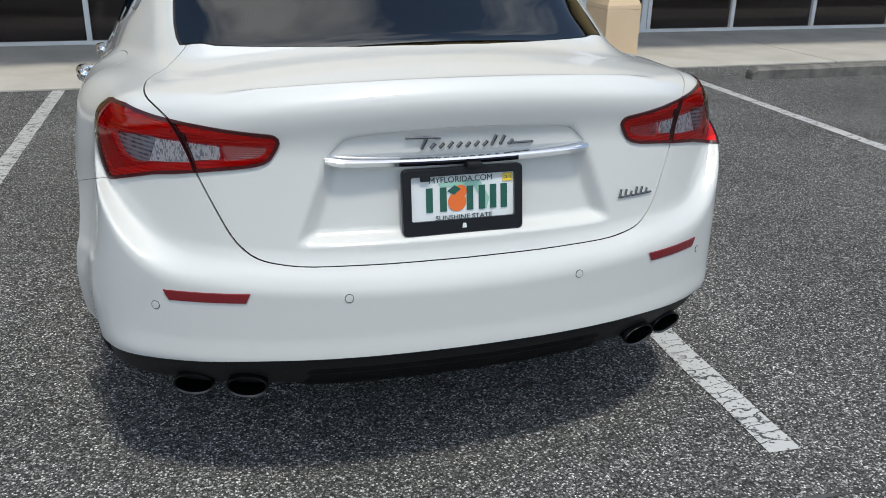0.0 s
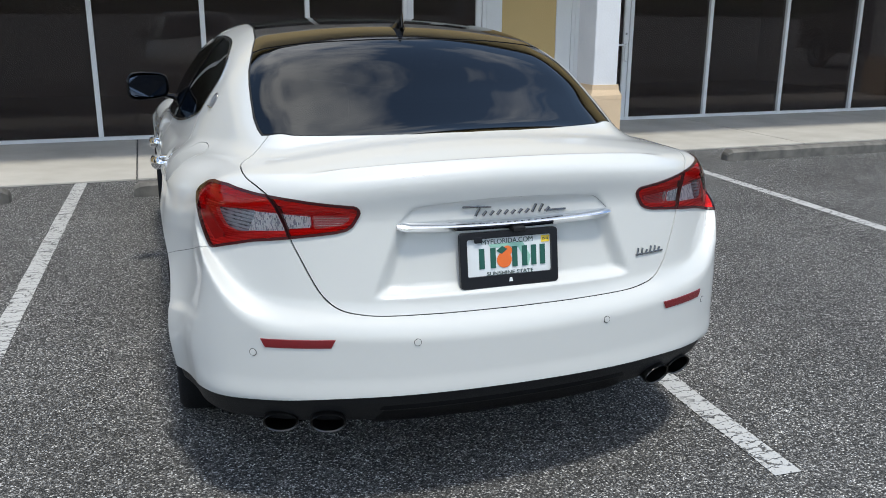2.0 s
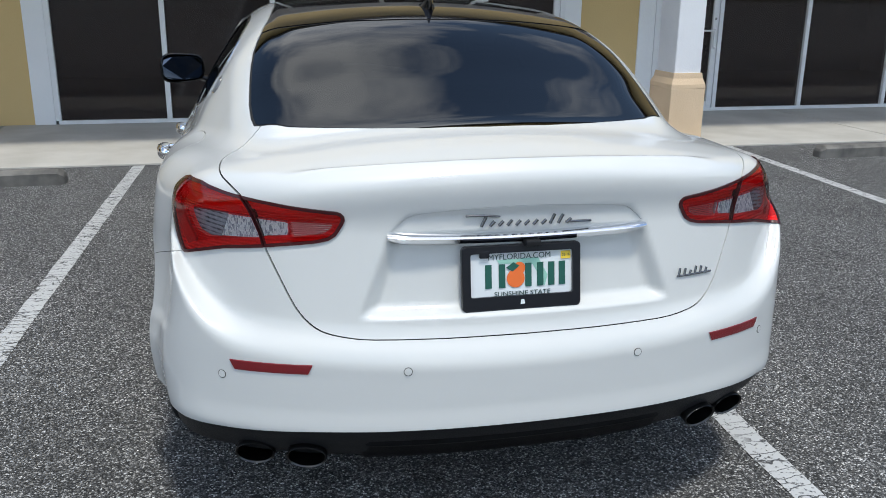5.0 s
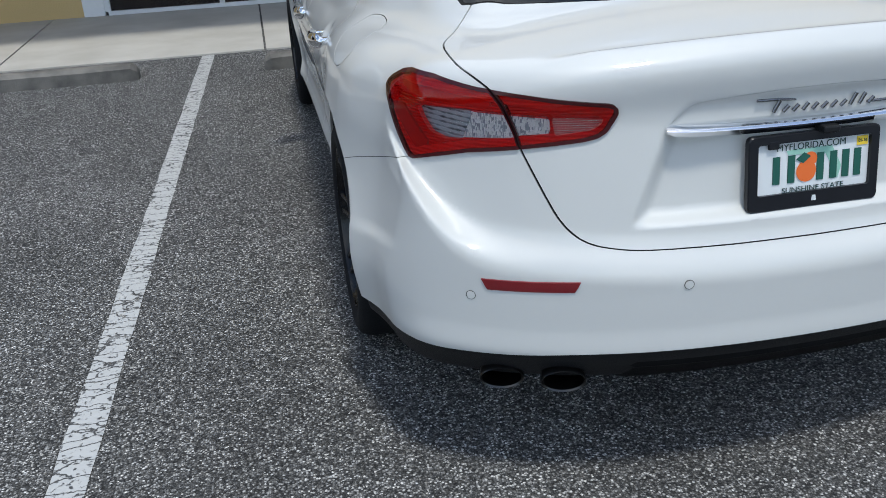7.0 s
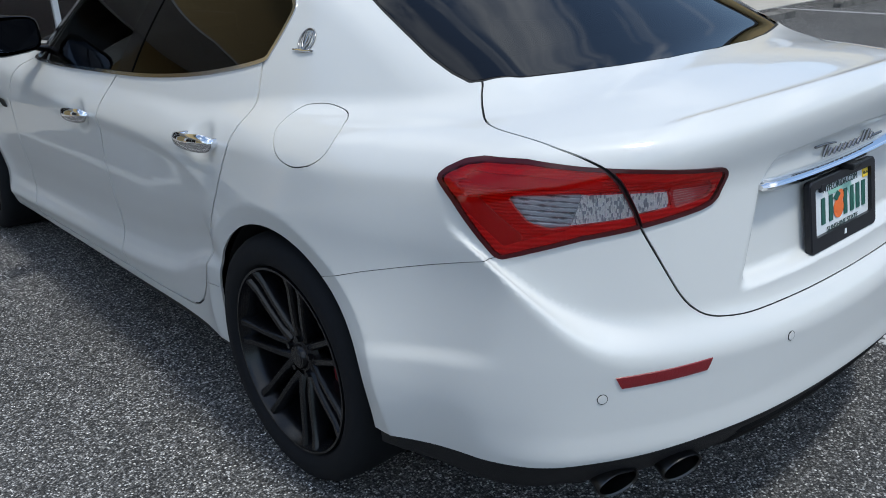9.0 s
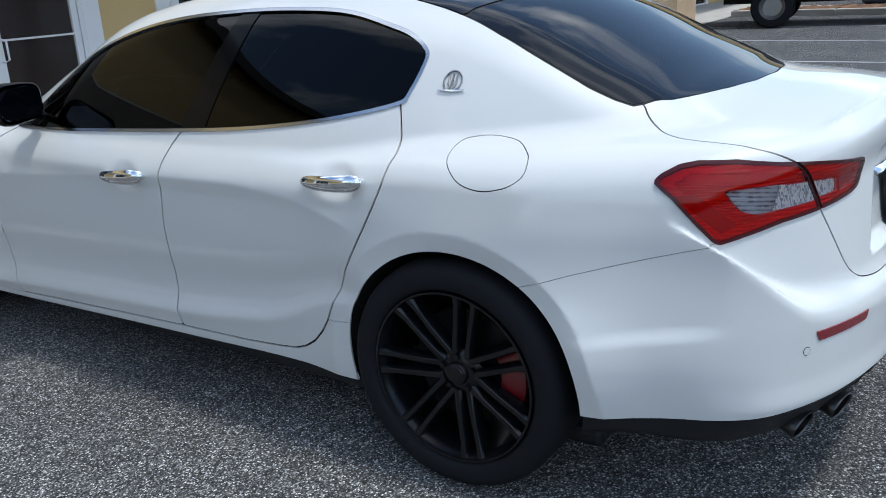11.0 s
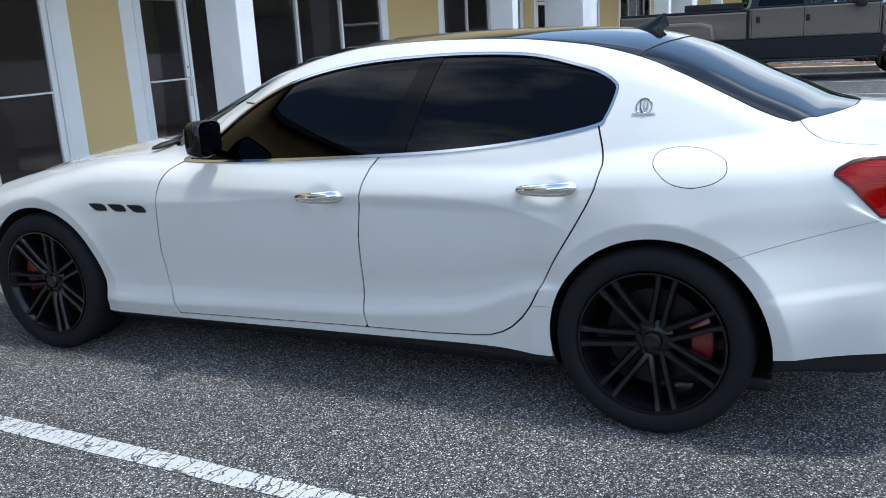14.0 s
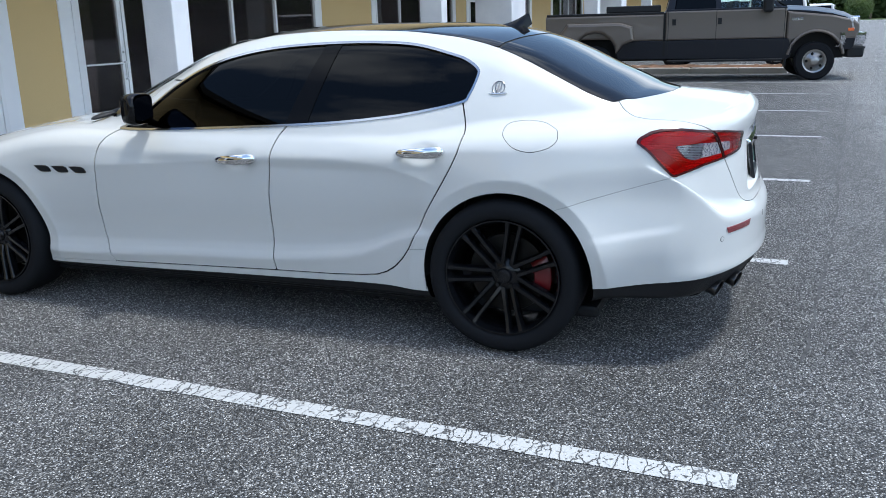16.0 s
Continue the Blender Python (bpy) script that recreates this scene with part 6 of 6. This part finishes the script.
def bush(x, y, r, seed):
    """A clipped round shrub of many leaf blades."""
    rng = random.Random(seed)
    vs, fs = [], []
    for _ in range(2600):
        d = Vector((rng.gauss(0, 1), rng.gauss(0, 1), rng.gauss(0, 1))).normalized()
        p = Vector((x, y, r * .95)) + d * r * rng.uniform(.72, 1.0) * (1 + .10 * math.sin(d.x * 7 + d.z * 5))
        p.z = max(p.z, .05)
        u = Vector((rng.gauss(0, 1), rng.gauss(0, 1), rng.gauss(0, 1))).normalized()
        v = u.orthogonal().normalized()
        k = rng.uniform(.12, .26)
        i = len(vs)
        vs += [p - u * k, p + v * k * .6, p + u * k, p - v * k * .6]
        fs.append((i, i + 1, i + 2, i + 3))
    me = bpy.data.meshes.new("bush")
    me.from_pydata([tuple(v) for v in vs], [], fs)
    me.materials.append(LEAF)
    tagged(new("bush", me), "round clipped green shrub at the edge of the lot", "bush", "far bushes")


for k, (x, y, r) in enumerate(((202, -15.6, 2.7), (210, -26, 2.4), (215, -37, 3.0))):
    bush(x, y, r, k)


def tree(x, y, tall, seed):
    rng = random.Random(seed)
    t = empty("tree", Matrix.Translation((x, y, 0)), label="dark green leafy tree at the far edge of the lot", category="tree", group="far trees")
    bm = bmesh.new()
    tube([(0, 0, -.1), (.1, .05, tall * .25), (0, .1, tall * .5), (.1, 0, tall * .75)], [.30, .25, .18, .07], 8, bm)
    tips = []
    for k in range(7):
        a, h = rng.uniform(0, 6.28), rng.uniform(.3, .6) * tall
        e = Vector((math.cos(a) * tall * rng.uniform(.18, .30), math.sin(a) * tall * rng.uniform(.18, .30), h + tall * rng.uniform(.12, .28)))
        tube([(0, .05, h), e * .5 + Vector((0, 0, h * .5)), e], [.09, .06, .03], 6, bm)
        tips.append(e)
    part("trunk", bm, BARK, t)
    tips.append(Vector((0, 0, tall * .85)))
    vs, fs = [], []
    for c in tips:
        for _ in range(260):
            d = Vector((rng.gauss(0, 1), rng.gauss(0, 1), rng.gauss(0, .75)))
            p = c + d.normalized() * tall * .17 * rng.random() ** .4
            u = Vector((rng.gauss(0, 1), rng.gauss(0, 1), rng.gauss(0, 1))).normalized()
            v = u.orthogonal().normalized()
            k = rng.uniform(.16, .36)
            i = len(vs)
            vs += [p - u * k, p + v * k * .5, p + u * k, p - v * k * .5]
            fs.append((i, i + 1, i + 2, i + 3))
    me = bpy.data.meshes.new("crown")
    me.from_pydata([tuple(v) for v in vs], [], fs)
    me.materials.append(LEAF)
    ob = new("crown", me)
    ob.parent = t
    return t


for k, (x, y, tall) in enumerate(((206, -2, 20), (216, -19, 23), (207, -33, 19), (222, -45, 24), (212, -62, 20), (205, -88, 22), (176, -122, 20), (138, -152, 22))):
    tree(x, y, tall, k)


def woods():
    """A dense belt of foliage round the open sides of the lot, with an uneven top."""
    rng = random.Random(4)
    vs, fs = [], []
    for k in range(120000):
        a = rng.uniform(-.22, .5) if k % 3 else rng.uniform(-.22, 3.3)
        r = rng.uniform(222, 240)
        top = 21.0 + 3.6 * math.sin(a * 9) + 1.2 * math.sin(a * 23 + 1) + .8 * math.sin(a * 61)
        p = Vector((5 + math.cos(a) * r, -6 - math.sin(a) * r, top * rng.random() ** .8))
        u = Vector((rng.gauss(0, 1), rng.gauss(0, 1), rng.gauss(0, 1))).normalized()
        v = u.orthogonal().normalized()
        i = len(vs)
        q = rng.uniform(.45, 1.0)
        vs += [p - u * q, p + v * q * .6, p + u * q, p - v * q * .6]
        fs.append((i, i + 1, i + 2, i + 3))
    for k in range(9000):
        a = rng.uniform(-.22, 3.3)
        top = 14.0 + 2.8 * math.sin(a * 9) + 1.0 * math.sin(a * 23 + 1)
        r = rng.uniform(242, 250)
        p = Vector((5 + math.cos(a) * r, -6 - math.sin(a) * r, top * rng.random()))
        u = Vector((rng.gauss(0, 1), rng.gauss(0, 1), rng.gauss(0, 1))).normalized()
        v = u.orthogonal().normalized()
        i = len(vs)
        q = rng.uniform(2.4, 4.2)
        vs += [p - u * q, p + v * q * .7, p + u * q, p - v * q * .7]
        fs.append((i, i + 1, i + 2, i + 3))
    me = bpy.data.meshes.new("woods")
    me.from_pydata([tuple(v) for v in vs], [], fs)
    me.materials.append(LEAF)
    tagged(new("woods", me), "dense dark green woods beyond the parking lot", "trees", kind="stuff")


woods()

# ---- cracks in the asphalt ----
rng = random.Random(9)
for path in (((-.68, -1.25), (1.37, -1.445), (2.72, -1.54), (5.6, -1.74), (20.4, -2.77), (40, -4.1)),):
    bm = bmesh.new()
    left, right = [], []
    pts = []
    for (x0, y0), (x1, y1) in zip(path, path[1:]):
        n = max(4, int((x1 - x0) / .12))
        pts += [(x0 + (x1 - x0) * i / n, y0 + (y1 - y0) * i / n) for i in range(n)]
    drift = 0
    for x, y in pts:
        drift = drift * .9 + rng.uniform(-.012, .012)
        w = rng.uniform(.002, .011)
        left.append(bm.verts.new((x, y + drift + w, .0025)))
        right.append(bm.verts.new((x, y + drift - w, .0025)))
    for i in range(len(pts) - 1):
        bm.faces.new((right[i], right[i + 1], left[i + 1], left[i]))
    tagged(part("pavement_crack", bm, CRACK), "dark thin crack running through the asphalt", "crack", kind="structure")
